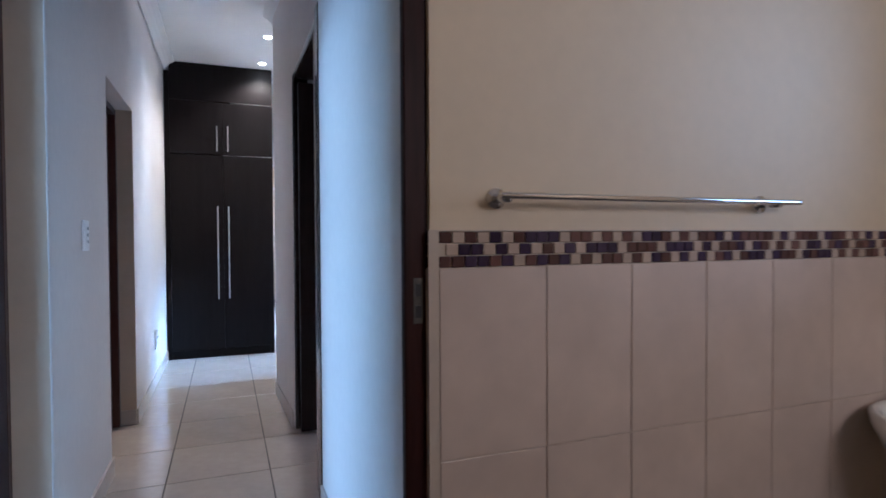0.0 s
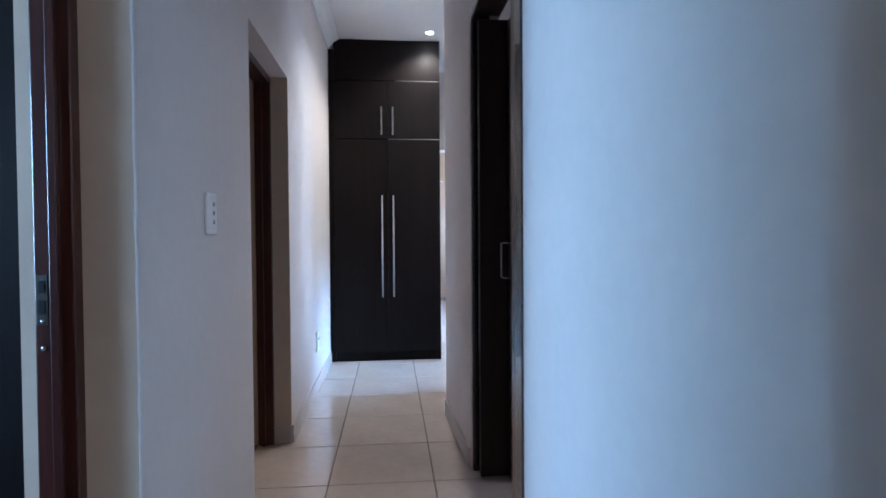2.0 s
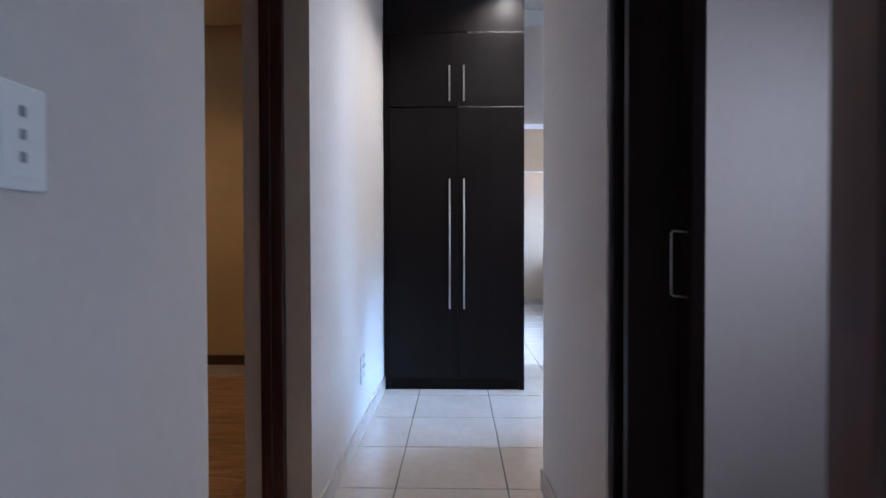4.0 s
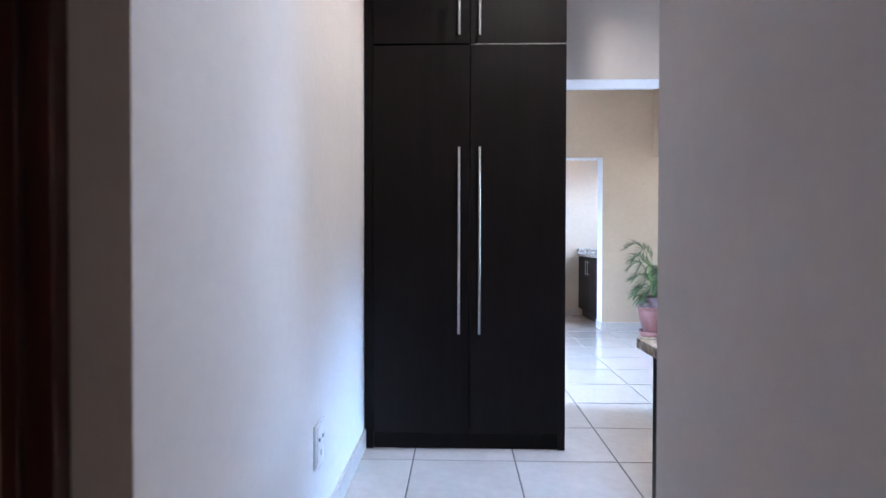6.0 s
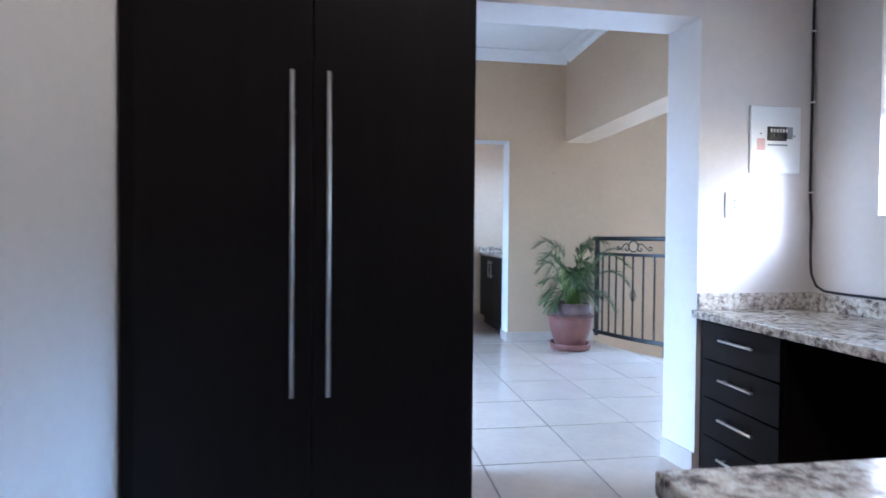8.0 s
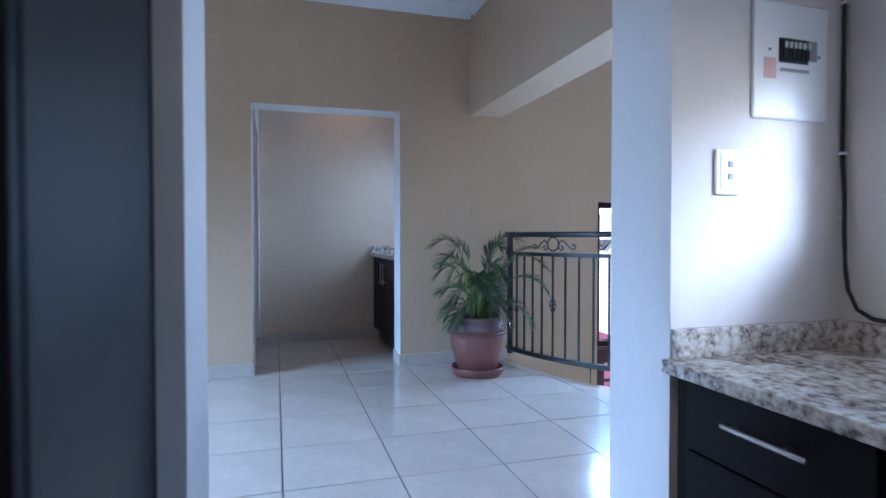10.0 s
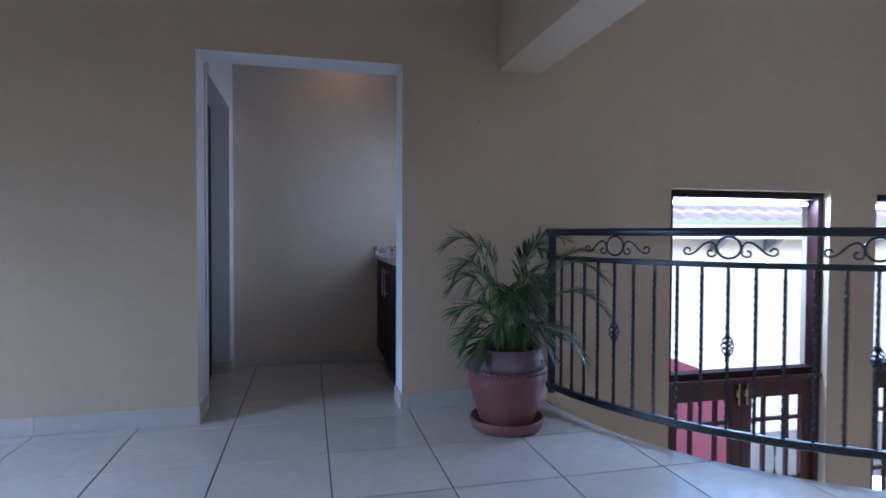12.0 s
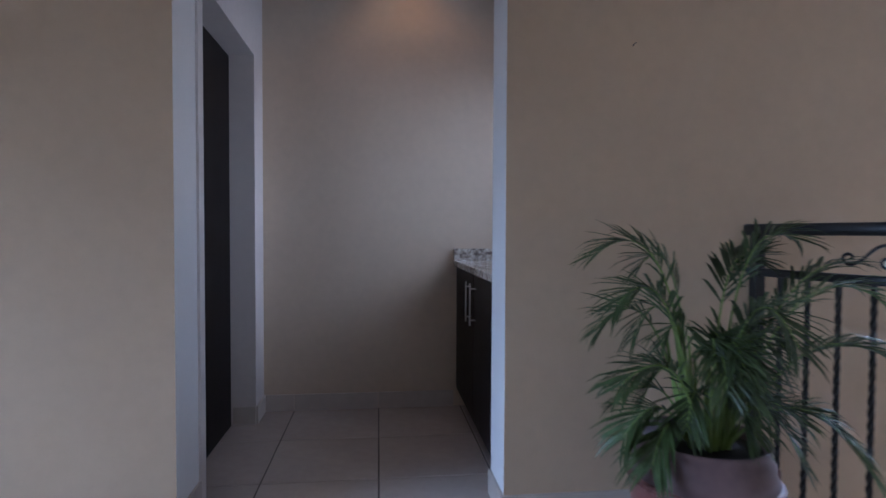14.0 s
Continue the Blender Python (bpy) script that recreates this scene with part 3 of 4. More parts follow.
for z in (0.984, 0.925):
    part("screw", tube(bmesh.new(), [(-0.182, -4.1052, z), (-0.182, -4.107, z), (-0.182, -4.1086, z)], 0.0045, 12), STEEL, f1, "small steel screw head", True)
f2 = door_frame("door_frame_2", ((-0.178, -0.093, -2.200, -2.1655, 0, 2.055), (-0.178, -0.093, -3.0295, -2.995, 0, 2.055), (-0.178, -0.093, -2.994, -2.2005, 2.02, 2.0595)), MAHOGANY, (-0.15, -2.6, 0), "varnished mahogany door frame of the bedroom")
part("rebate", boxes((-0.155, -0.135, -2.215, -2.2002, 0, 2.019), bevel=0.002), MAHOGANY, f2)
part("floor_strip", boxes((-0.196, -0.178, -2.994, -2.2005, -0.004, 0.004), bevel=0.0015), BROWN_SKIRT, f2, "brown floor strip")
f3 = door_frame("door_frame_3", ((XR - 0.006, XR + 0.152, -3.765, -3.672, 0, 2.29), (XR + 0.003, XR + 0.10, -2.676, -2.6505, 0, 2.245), (XR + 0.001, XR + 0.139, -3.664, -2.677, 2.205, 2.248)), ARCHITRAVE, (XR + 0.07, -3.2, 0), "dark-stained door frame with rounded architrave", 0.010)
part("lining", boxes((XR + 0.001, XR + 0.10, -3.664, -3.585, 0, 2.204), bevel=0.004), MAHOGANY, f3)
f4 = door_frame("door_frame_4", ((0.922, 0.9755, -5.172, -5.1465, 0, 2.095), (0.101, 0.17, -5.165, -5.04, 0, 2.095), (0.171, 0.921, -5.165, -5.04, 2.04, 2.0985)), DARK_MAHOGANY, (0.55, -5.1, 0), "varnished mahogany bathroom door frame")
sp = part("strike_plate", boxes((0.942, 0.964, -5.1735, -5.1722, 1.035, 1.135), bevel=0.0006), WORN, f4, "worn steel strike plate")
part("latch_hole", boxes((0.946, 0.960, -5.1745, -5.1736, 1.095, 1.122)), BLACK_PLASTIC, sp)
part("latch_hole", boxes((0.946, 0.960, -5.1745, -5.1736, 1.048, 1.075)), BLACK_PLASTIC, sp)


def open_door(name, x0, x1, y0, y1, z1, label, mat_=DOOR_DARK):
    d = thing(name, ((x0 + x1) / 2, (y0 + y1) / 2, 0), label, "door", kind="structure")
    part("leaf", boxes((x0, x1, y0, y1, 0.006, z1), bevel=0.003), mat_, d)
    return d


d3 = open_door("door_3", XR + 0.03, XR + 0.228, -2.75, -2.71, 2.19, "dark-stained door standing open against the side wall")
bm = bmesh.new()
part("lock_stile", boxes((1.128, 1.166, -2.815, -2.7505, 0.006, 2.18), bevel=0.004), DOOR_DARK, d3)
tube(bm, [(1.129, -2.795, 1.128), (1.092, -2.795, 1.132), (1.087, -2.795, 1.127), (1.087, -2.795, 0.972), (1.092, -2.795, 0.967), (1.129, -2.795, 0.963)], 0.0032, 8)
part("door_handle", bm, STEEL, d3, "dull steel pull handle", True)
open_door("door_1", -1.08, -0.26, -4.955, -4.915, 2.02, "dark-stained bedroom door standing wide open")
open_door("door_2", -1.02, -0.215, -3.03, -2.99, 2.02, "dark-stained bedroom door standing wide open")
open_door("door_5", 0.93, 0.967, 4.18, 4.98, 2.01, "dark closed door deep in its recess", WENGE)

# ---- windows and outside ----


def bar_frame(parent, x0, x1, y0, y1, z0, z1, w, mat, name="window_frame"):
    part(name, boxes((x0, x0 + w, y0, y1, z0, z1), bevel=0.003), mat, parent)
    part(name, boxes((x1 - w, x1, y0, y1, z0, z1), bevel=0.003), mat, parent)
    part(name, boxes((x0 + w, x1 - w, y0, y1, z1 - w, z1), bevel=0.003), mat, parent)
    part(name, boxes((x0 + w, x1 - w, y0, y1, z0, z0 + w), bevel=0.003), mat, parent)


def pane(parent, x0, x1, y, z0, z1):
    g = part("pane", boxes((x0, x1, y - 0.002, y + 0.002, z0, z1)), GLASS, parent)
    g.visible_shadow = False


def stair_window(name, x0, x1):
    w = thing(name, ((x0 + x1) / 2, 4.0, 0.04), "tall dark mahogany stair window over glazed doors", "window", kind="structure")
    bar_frame(w, x0 + 0.003, x1 - 0.003, 3.89, 3.985, 0.045, 1.384, 0.05, DARK_MAHOGANY)
    pane(w, x0 + 0.053, x1 - 0.053, 3.945, 0.095, 1.334)
    part("transom", boxes((x0 + 0.004, x1 - 0.004, 3.87, 3.986, 0.018, 0.0445), bevel=0.004), MAHOGANY, w)
    return w


def door_leaf(x0, x1, y, z0, z1, label):
    d = thing("entrance_door", ((x0 + x1) / 2, y, z0), label, "door", "double entrance doors")
    s = 0.085
    part("stile", boxes((x0, x0 + s, y - 0.022, y + 0.022, z0, z1), bevel=0.003), MAHOGANY, d)
    part("stile", boxes((x1 - s, x1, y - 0.022, y + 0.022, z0, z1), bevel=0.003), MAHOGANY, d)
    part("rail", boxes((x0 + s, x1 - s, y - 0.022, y + 0.022, z1 - 0.13, z1), bevel=0.003), MAHOGANY, d)
    part("rail", boxes((x0 + s, x1 - s, y - 0.022, y + 0.022, z0, z0 + 0.3), bevel=0.003), MAHOGANY, d)
    for z in (z1 - 0.30, z1 - 0.76, z1 - 1.22):
        part("glazing_bar", boxes((x0 + s, x1 - s, y - 0.014, y + 0.014, z - 0.014, z + 0.014), bevel=0.002), MAHOGANY, d)
    for k in (0.27, 0.73):
        xm = x0 + s + (x1 - x0 - 2 * s) * k
        part("glazing_bar", boxes((xm - 0.013, xm + 0.013, y - 0.0145, y + 0.0145, z0 + 0.3, z1 - 0.13), bevel=0.002), MAHOGANY, d)
    pane(d, x0 + s, x1 - s, y, z0 + 0.3, z1 - 0.13)
    return d


for name, x0, x1 in (("window_1", 4.07, 5.40), ("window_2", 5.83, 7.25)):
    stair_window(name, x0, x1)
    xm = (x0 + x1) / 2
    a = door_leaf(x0 + 0.045, xm - 0.003, 3.945, -2.14, 0.012, "mahogany glazed entrance door with small panes, shut")
    b = door_leaf(xm + 0.003, x1 - 0.045, 3.945, -2.14, 0.012, "mahogany glazed entrance door with small panes, shut")
    for leaf, x in ((a, xm - 0.035), (b, xm + 0.035)):
        bm = bmesh.new()
        tube(bm, [(x, 3.907, -0.16), (x, 3.907, -0.12), (x, 3.907, -0.04), (x, 3.907, -0.005)], 0.007, 8)
        box(bm, x - 0.012, x + 0.012, 3.909, 3.9228, -0.10, -0.05)
        part("bolt", bm, BRASS, leaf, "dull brass flush bolt", True)
    fr = thing("entrance_door_frame", (xm, 4.0, -2.15), "mahogany frame round the entrance doors", "door frame", kind="structure")
    part("jamb", boxes((x0 + 0.003, x0 + 0.043, 3.895, 3.985, -2.15, 0.016), bevel=0.003), MAHOGANY, fr)
    part("jamb", boxes((x1 - 0.043, x1 - 0.003, 3.895, 3.985, -2.15, 0.016), bevel=0.003), MAHOGANY, fr)


def neighbour_house():
    h = thing("house", (9, 9, -2.3), "white rendered neighbouring house with a terracotta tiled roof", "house")
    part("wall", boxes((1.0, 22.0, 8.5, 9.0, -2.3, 1.05)), OUT_WHITE, h)
    part("fascia", boxes((0.5, 22.5, 7.96, 8.0, 1.02, 1.24)), OUT_WHITE, h)
    part("soffit", boxes((0.5, 22.5, 8.0, 8.5, 1.10, 1.13)), OUT_WHITE, h)
    for k in range(15):
        x = 4.0 + k * 1.05
        bm = bmesh.new()
        for s in (-0.05, 0.05):
            vs = [bm.verts.new((x + s, y, z)) for y, z in ((8.02, 1.099), (8.49, 1.099), (8.49, 0.80))]
        bm.verts.ensure_lookup_table()
        v = bm.verts
        bm.faces.new((v[0], v[1], v[2]))
        bm.faces.new((v[5], v[4], v[3]))
        for i, j in ((0, 1), (1, 2), (2, 0)):
            bm.faces.new((v[i], v[j], v[j + 3], v[i + 3]))
        part("bracket", bm, GREY_PLASTIC, h, "grey timber eave bracket")
    bm = bmesh.new()
    cols, rows = 420, 9
    grid = []
    for r in range(rows * 2):
        course, low = r // 2, r % 2
        yy = 7.88 + (course + low) * 0.36
        zz = 1.27 + (course + low) * 0.36 * 0.42 + (0.03 if not low else 0.0)
        grid.append([bm.verts.new((0.5 + 22 * c / cols, yy, zz + 0.045 * abs(math.sin(math.pi * c / 6)))) for c in range(cols + 1)])
    for r0, r1 in zip(grid, grid[1:]):
        for c in range(cols):
            bm.faces.new((r0[c], r0[c + 1], r1[c + 1], r1[c]))
    part("roof", bm, ROOF_TILE, h, "terracotta barrel tile roof, paled as if in glare")


neighbour_house()
bm = bmesh.new()
prof = [(3.0, -2.3), (5.52, -2.3), (5.52, -0.282), (4.79, -0.018), (4.0, 0.265), (3.0, 0.30)]
rows = [[bm.verts.new((x, y, z)) for x, z in prof] for y in (4.8, 5.0)]
bm.faces.new(rows[0])
bm.faces.new(rows[1][::-1])
for k in range(len(prof)):
    bm.faces.new((rows[0][k], rows[0][(k + 1) % len(prof)], rows[1][(k + 1) % len(prof)], rows[1][k]))
rw = thing("garden_wall", (4.5, 4.9, -2.3), "red painted garden wall with a sloping top, paled as if in glare", "wall")
part("wall", bm, RED_PAINT, rw)


def side_window(name, x, y0, y1, z0, z1, label):
    """A dark-framed window in a wall that faces east or west."""
    w = thing(name, (x, (y0 + y1) / 2, z0), label, "window", kind="structure")
    t = 0.045
    for a in ((y0 + 0.003, y0 + t), (y1 - t, y1 - 0.003), ((y0 + y1 - t) / 2, (y0 + y1 + t) / 2)):
        part("window_frame", boxes((x - 0.03, x + 0.03, a[0], a[1], z0 + 0.003, z1 - 0.003), bevel=0.002), DOOR_DARK, w)
    for a in ((z0 + 0.003, z0 + t), (z1 - t, z1 - 0.003)):
        part("window_frame", boxes((x - 0.028, x + 0.028, y0 + t, y1 - t, a[0], a[1]), bevel=0.002), DOOR_DARK, w)
    g = part("pane", boxes((x - 0.002, x + 0.002, y0 + t, y1 - t, z0 + t, z1 - t)), GLASS, w)
    g.visible_shadow = False
    return w


side_window("window_3", 2.95, -1.05, 0.19, 1.18, 2.12, "dark-framed study window full of daylight")
w7 = side_window("window_7", 2.91, -6.35, -5.4, 1.28, 2.12, "dark-framed bathroom window with an opaque sun-blocking pane")
# the pane is made solid here so that it blocks the sun
for ob in w7.children:
    if ob.name.startswith("pane"):
        ob.data.materials[0], ob.visible_shadow = OPAQUE_PANE, True
w9 = side_window("window_9", 2.49, -3.3, -2.3, 1.2, 2.0, "side room window with an opaque pane")
for ob in w9.children:
    if ob.name.startswith("pane"):
        ob.data.materials[0], ob.visible_shadow = OPAQUE_PANE, True
# unseen window, added only to house the bathroom fill lamp
w8 = thing("added_window_8", (2.0, -8.1, 1.62), "added unseen window in the bathroom's far wall, opaque pane", "window", kind="structure")
bar_frame(w8, 1.403, 2.597, -8.15, -8.09, 1.623, 2.377, 0.045, DOOR_DARK)
part("pane", boxes((1.448, 2.552, -8.122, -8.118, 1.668, 2.332)), OPAQUE_PANE, w8)
side_window("window_4", -3.52, -5.75, -4.15, 0.9, 2.2, "dark-framed bedroom window")
side_window("window_5", 2.93, 4.3, 5.15, 1.05, 2.0, "small kitchenette window")
# assumed window, unseen, that holds the landing's added lamp
side_window("window_6", -2.68, 1.2, 3.0, 0.9, 2.2, "assumed landing window, out of view")


def folded_blind():
    b = thing("venetian_blind", (2.82, -0.43, 1.60), "dark slatted blind half drawn over the study window", "blind")
    part("headrail", boxes((2.80, 2.84, -1.03, 0.17, 2.075, 2.115), bevel=0.003), BLIND, b)
    slat = None
    for k in range(15):
        z = 2.05 - k * 0.03
        bm = boxes((-0.02, 0.02, -0.6, 0.6, -0.0012, 0.0012))
        bmesh.ops.rotate(bm, verts=bm.verts, cent=(0, 0, 0), matrix=Matrix.Rotation(radians(38), 3, "Y"))
        bmesh.ops.translate(bm, verts=bm.verts, vec=(2.82, -0.43, z))
        part("slat", bm, BLIND, b)
    part("bottom_rail", boxes((2.80, 2.84, -1.03, 0.17, 1.595, 1.617), bevel=0.004), BLIND, b)
    for y in (-0.8, -0.05):
        bm = bmesh.new()
        tube(bm, [(2.82, y, 1.6), (2.82, y, 2.1)], 0.0015, 5)
        part("cord", bm, BLIND, b)


folded_blind()

# ---- balustrade round the void ----
RX, RY, RR = 5.065, 4.067, 1.90


def on_arc(deg, r=RR, z=0.0):
    a = radians(deg)
    return Vector((RX + r * math.cos(a), RY + r * math.sin(a), z))


def arc_bar(bm, d0, d1, r, z, wide, high, steps=64):
    """A rectangular bar with eased corners bent along the rail's arc."""
    e = min(wide, high) * 0.28
    prof = [(-wide + e, -high), (wide - e, -high), (wide, -high + e), (wide, high - e), (wide - e, high), (-wide + e, high), (-wide, high - e), (-wide, -high + e)]
    rings = []
    for k in range(steps + 1):
        d = d0 + (d1 - d0) * k / steps
        rings.append([bm.verts.new(on_arc(d, r + a, z + b)) for a, b in prof])
    for r0, r1 in zip(rings, rings[1:]):
        for k in range(8):
            bm.faces.new((r0[k], r0[(k + 1) % 8], r1[(k + 1) % 8], r1[k]))
    bm.faces.new(rings[0])
    bm.faces.new(rings[-1][::-1])
    return bm


def twisted_bar(z0, z1, half=0.0071, turns=5):
    bm = bmesh.new()
    n = turns * 12
    rings = []
    for k in range(n + 1):
        z = z0 + (z1 - z0) * k / n
        f = k / n
        tw = 2 * math.pi * turns * f / 1.0 if 0.04 < f < 0.96 else 0.0
        rings.append([bm.verts.new((math.sqrt(2) * half * math.cos(tw + math.pi / 4 + math.pi / 2 * q), math.sqrt(2) * half * math.sin(tw + math.pi / 4 + math.pi / 2 * q), z)) for q in range(4)])
    for r0, r1 in zip(rings, rings[1:]):
        for q in range(4):
            bm.faces.new((r0[q], r0[(q + 1) % 4], r1[(q + 1) % 4], r1[q]))
    bm.faces.new(rings[0][::-1])
    bm.faces.new(rings[-1])
    return bm


def basket(zc):
    """The open twisted cage in the middle of a baluster."""
    bm = bmesh.new()
    for q in range(4):
        pts = []
        for k in range(17):
            f = k / 16
            a = math.pi / 2 * q + f * 2 * math.pi
            r = 0.004 + 0.024 * math.sin(math.pi * f) ** 0.8
            pts.append((r * math.cos(a), r * math.sin(a), zc - 0.055 + 0.11 * f))
        tube(bm, pts, 0.0038, 6)
    for z in (zc - 0.06, zc + 0.06):
        bmesh.ops.create_uvsphere(bm, u_segments=8, v_segments=6, radius=0.011, matrix=Matrix.Translation((0, 0, z)))
    return bm


def scroll_panel(deg):
    """Ring and S-scrolls between the two upper rails, bent along the arc."""
    out = []

    def put(pts, rad):
        bm = bmesh.new()
        tube(bm, [on_arc(deg + math.degrees(u / RR), RR, v) for u, v in pts], rad, 6)
        return bm

    ring = [(0.053 * math.cos(2 * math.pi * k / 28), 1.008 + 0.053 * math.sin(2 * math.pi * k / 28)) for k in range(29)]
    out.append(("ring", put(ring, 0.0062)))
    for s in (-1, 1):
        pts = []
        for k in range(19):  # inner curl, from its eye out
            f = k / 18
            a, r = radians(470 - 290 * f), 0.009 + 0.015 * f
            pts.append((0.080 + r * math.cos(a), -0.026 + r * math.sin(a)))
        for c in (((0.056, -0.026), (0.054, 0.030), (0.084, 0.032), (0.104, 0.020)), ((0.104, 0.020), (0.134, 0.004), (0.150, -0.037), (0.186, -0.037))):
            for k in range(1, 11):
                f = k / 10
                w = ((1 - f) ** 3, 3 * f * (1 - f) ** 2, 3 * f * f * (1 - f), f ** 3)
                pts.append(tuple(sum(q * p[e] for q, p in zip(w, c)) for e in (0, 1)))
        for k in range(1, 15):  # outer curl
            f = k / 14
            a, r = radians(-90 + 285 * f), 0.020 - 0.009 * f
            pts.append((0.188 + r * math.cos(a), -0.017 + r * math.sin(a)))
        out.append(("scroll", put([(s * u, 1.008 + v) for u, v in pts], 0.0052)))
    return out


def balustrade():
    b = thing("balustrade", (RX, RY - RR, 0.0), "curved black wrought-iron balustrade with twisted bars and scrolls", "balustrade")
    d0, d1 = 186.95, 353.05
    part("handrail", arc_bar(bmesh.new(), d0, d1, RR, 1.084, 0.028, 0.021), IRON, b, "", True)
    part("upper_rail", arc_bar(bmesh.new(), d0, d1, RR, 0.925, 0.015, 0.0145), IRON, b)
    part("lower_rail", arc_bar(bmesh.new(), d0, d1, RR, 0.105, 0.018, 0.019), IRON, b)
    for d in (d0 + 1.2, d1 - 1.2):
        bm = boxes((-0.019, 0.019, -0.019, 0.019, 0.06, 1.075), bevel=0.002)
        bmesh.ops.translate(bm, verts=bm.verts, vec=on_arc(d, RR))
        part("post", bm, IRON, b)
    plain, caged = None, None
    degs = [191.3 + 3.1 * k for k in range(4)] + [204.0 + 3.56 * k for k in range(37)] + [338.9, 342.2, 345.5, 348.6]
    for k, d in enumerate(degs):
        p = on_arc(d)
        m = bpy.data.meshes["baluster"] if plain else mesh_of("baluster", twisted_bar(0.118, 0.916), IRON)
        plain = True
        ob = piece("baluster", m, b, tuple(p - BASE[b]), radians(d))
        i = k - 4
        if 0 <= i < 37 and i % 5 == 0:
            mc = bpy.data.meshes["basket"] if caged else mesh_of("basket", basket(0.53), IRON, True)
            caged = True
            piece("basket", mc, ob)
            for name, sm in scroll_panel(d):
                part(name, sm, IRON, b, "", True)
    for d in (214, 228, 242, 256, 270, 284, 298, 312, 326, 340):
        p = on_arc(d)
        out = (Vector((VX, VY, 0)) - Vector((p.x, p.y, 0))).normalized() * -1
        bm = bmesh.new()
        tube(bm, [(p.x, p.y, 0.10), (p.x, p.y, -0.06), (p.x + out.x * 0.22, p.y + out.y * 0.22, -0.07)], 0.008, 6)
        part("bracket", bm, IRON, b)


balustrade()

# ---- potted palm ----
PX, PY = 2.745, 3.42


def plant_pot():
    s = thing("saucer", (PX, PY, 0), "round terracotta saucer under the plant pot", "saucer")
    bm = lathe(bmesh.new(), [(0.165, 0.0), (0.184, 0.002), (0.199, 0.022), (0.206, 0.062), (0.203, 0.068), (0.195, 0.064), (0.187, 0.026), (0.10, 0.020)], 48, (PX, PY))
    part("dish", bm, CLAY, s, "", True)
    p = thing("plant_pot", (PX, PY, 0.021), "rounded reddish clay pot with a rope band", "pot")
    lower = [(0.115, 0.021), (0.135, 0.023), (0.152, 0.06), (0.180, 0.14), (0.203, 0.22), (0.213, 0.29), (0.212, 0.318), (0.2165, 0.322), (0.2165, 0.338), (0.208, 0.3415), (0.15, 0.3416)]
    neck = [(0.15, 0.3418), (0.2095, 0.342), (0.204, 0.375), (0.193, 0.406), (0.183, 0.428), (0.187, 0.444), (0.187, 0.451), (0.183, 0.455), (0.175, 0.451), (0.169, 0.436), (0.168, 0.41)]
    part("body", lathe(bmesh.new(), lower, 56, (PX, PY)), CLAY, p, "reddish clay lower body", True)
    part("neck", lathe(bmesh.new(), neck, 56, (PX, PY)), GLAZE, p, "grey-violet glazed neck", True)
    for k in range(64):
        a = 2 * math.pi * k / 64
        bm = bmesh.new()
        c = Vector((PX + 0.217 * math.cos(a), PY + 0.217 * math.sin(a), 0.329))
        t = Vector((-math.sin(a), math.cos(a), 0))
        tube(bm, [c - t * 0.006 - Vector((0, 0, 0.008)), c, c + t * 0.006 + Vector((0, 0, 0.008))], lambda f: 0.003 + 0.003 * math.sin(math.pi * f), 6)
        part("rope_twist", bm, CLAY, p, "", True)
    for a in (200, 320, 80):
        bm = bmesh.new()
        c = Vector((PX + 0.201 * math.cos(radians(a)), PY + 0.201 * math.sin(radians(a)), 0.376))
        t = Vector((-math.sin(radians(a)), math.cos(radians(a)), 0))
        tube(bm, [c + t * 0.012 * s + Vector((0, 0, z)) for s, z in ((-1, -0.012), (-1, 0.008), (0, 0.018), (1, 0.008), (1, -0.012))], 0.004, 6)
        part("lug", bm, CLAY, p, "small raised clay lug", True)
    bm = lathe(bmesh.new(), [(0.001, 0.412), (0.1675, 0.413), (0.1675, 0.421), (0.09, 0.426), (0.001, 0.428)], 32, (PX, PY))
    part("soil", bm, SOIL, p)


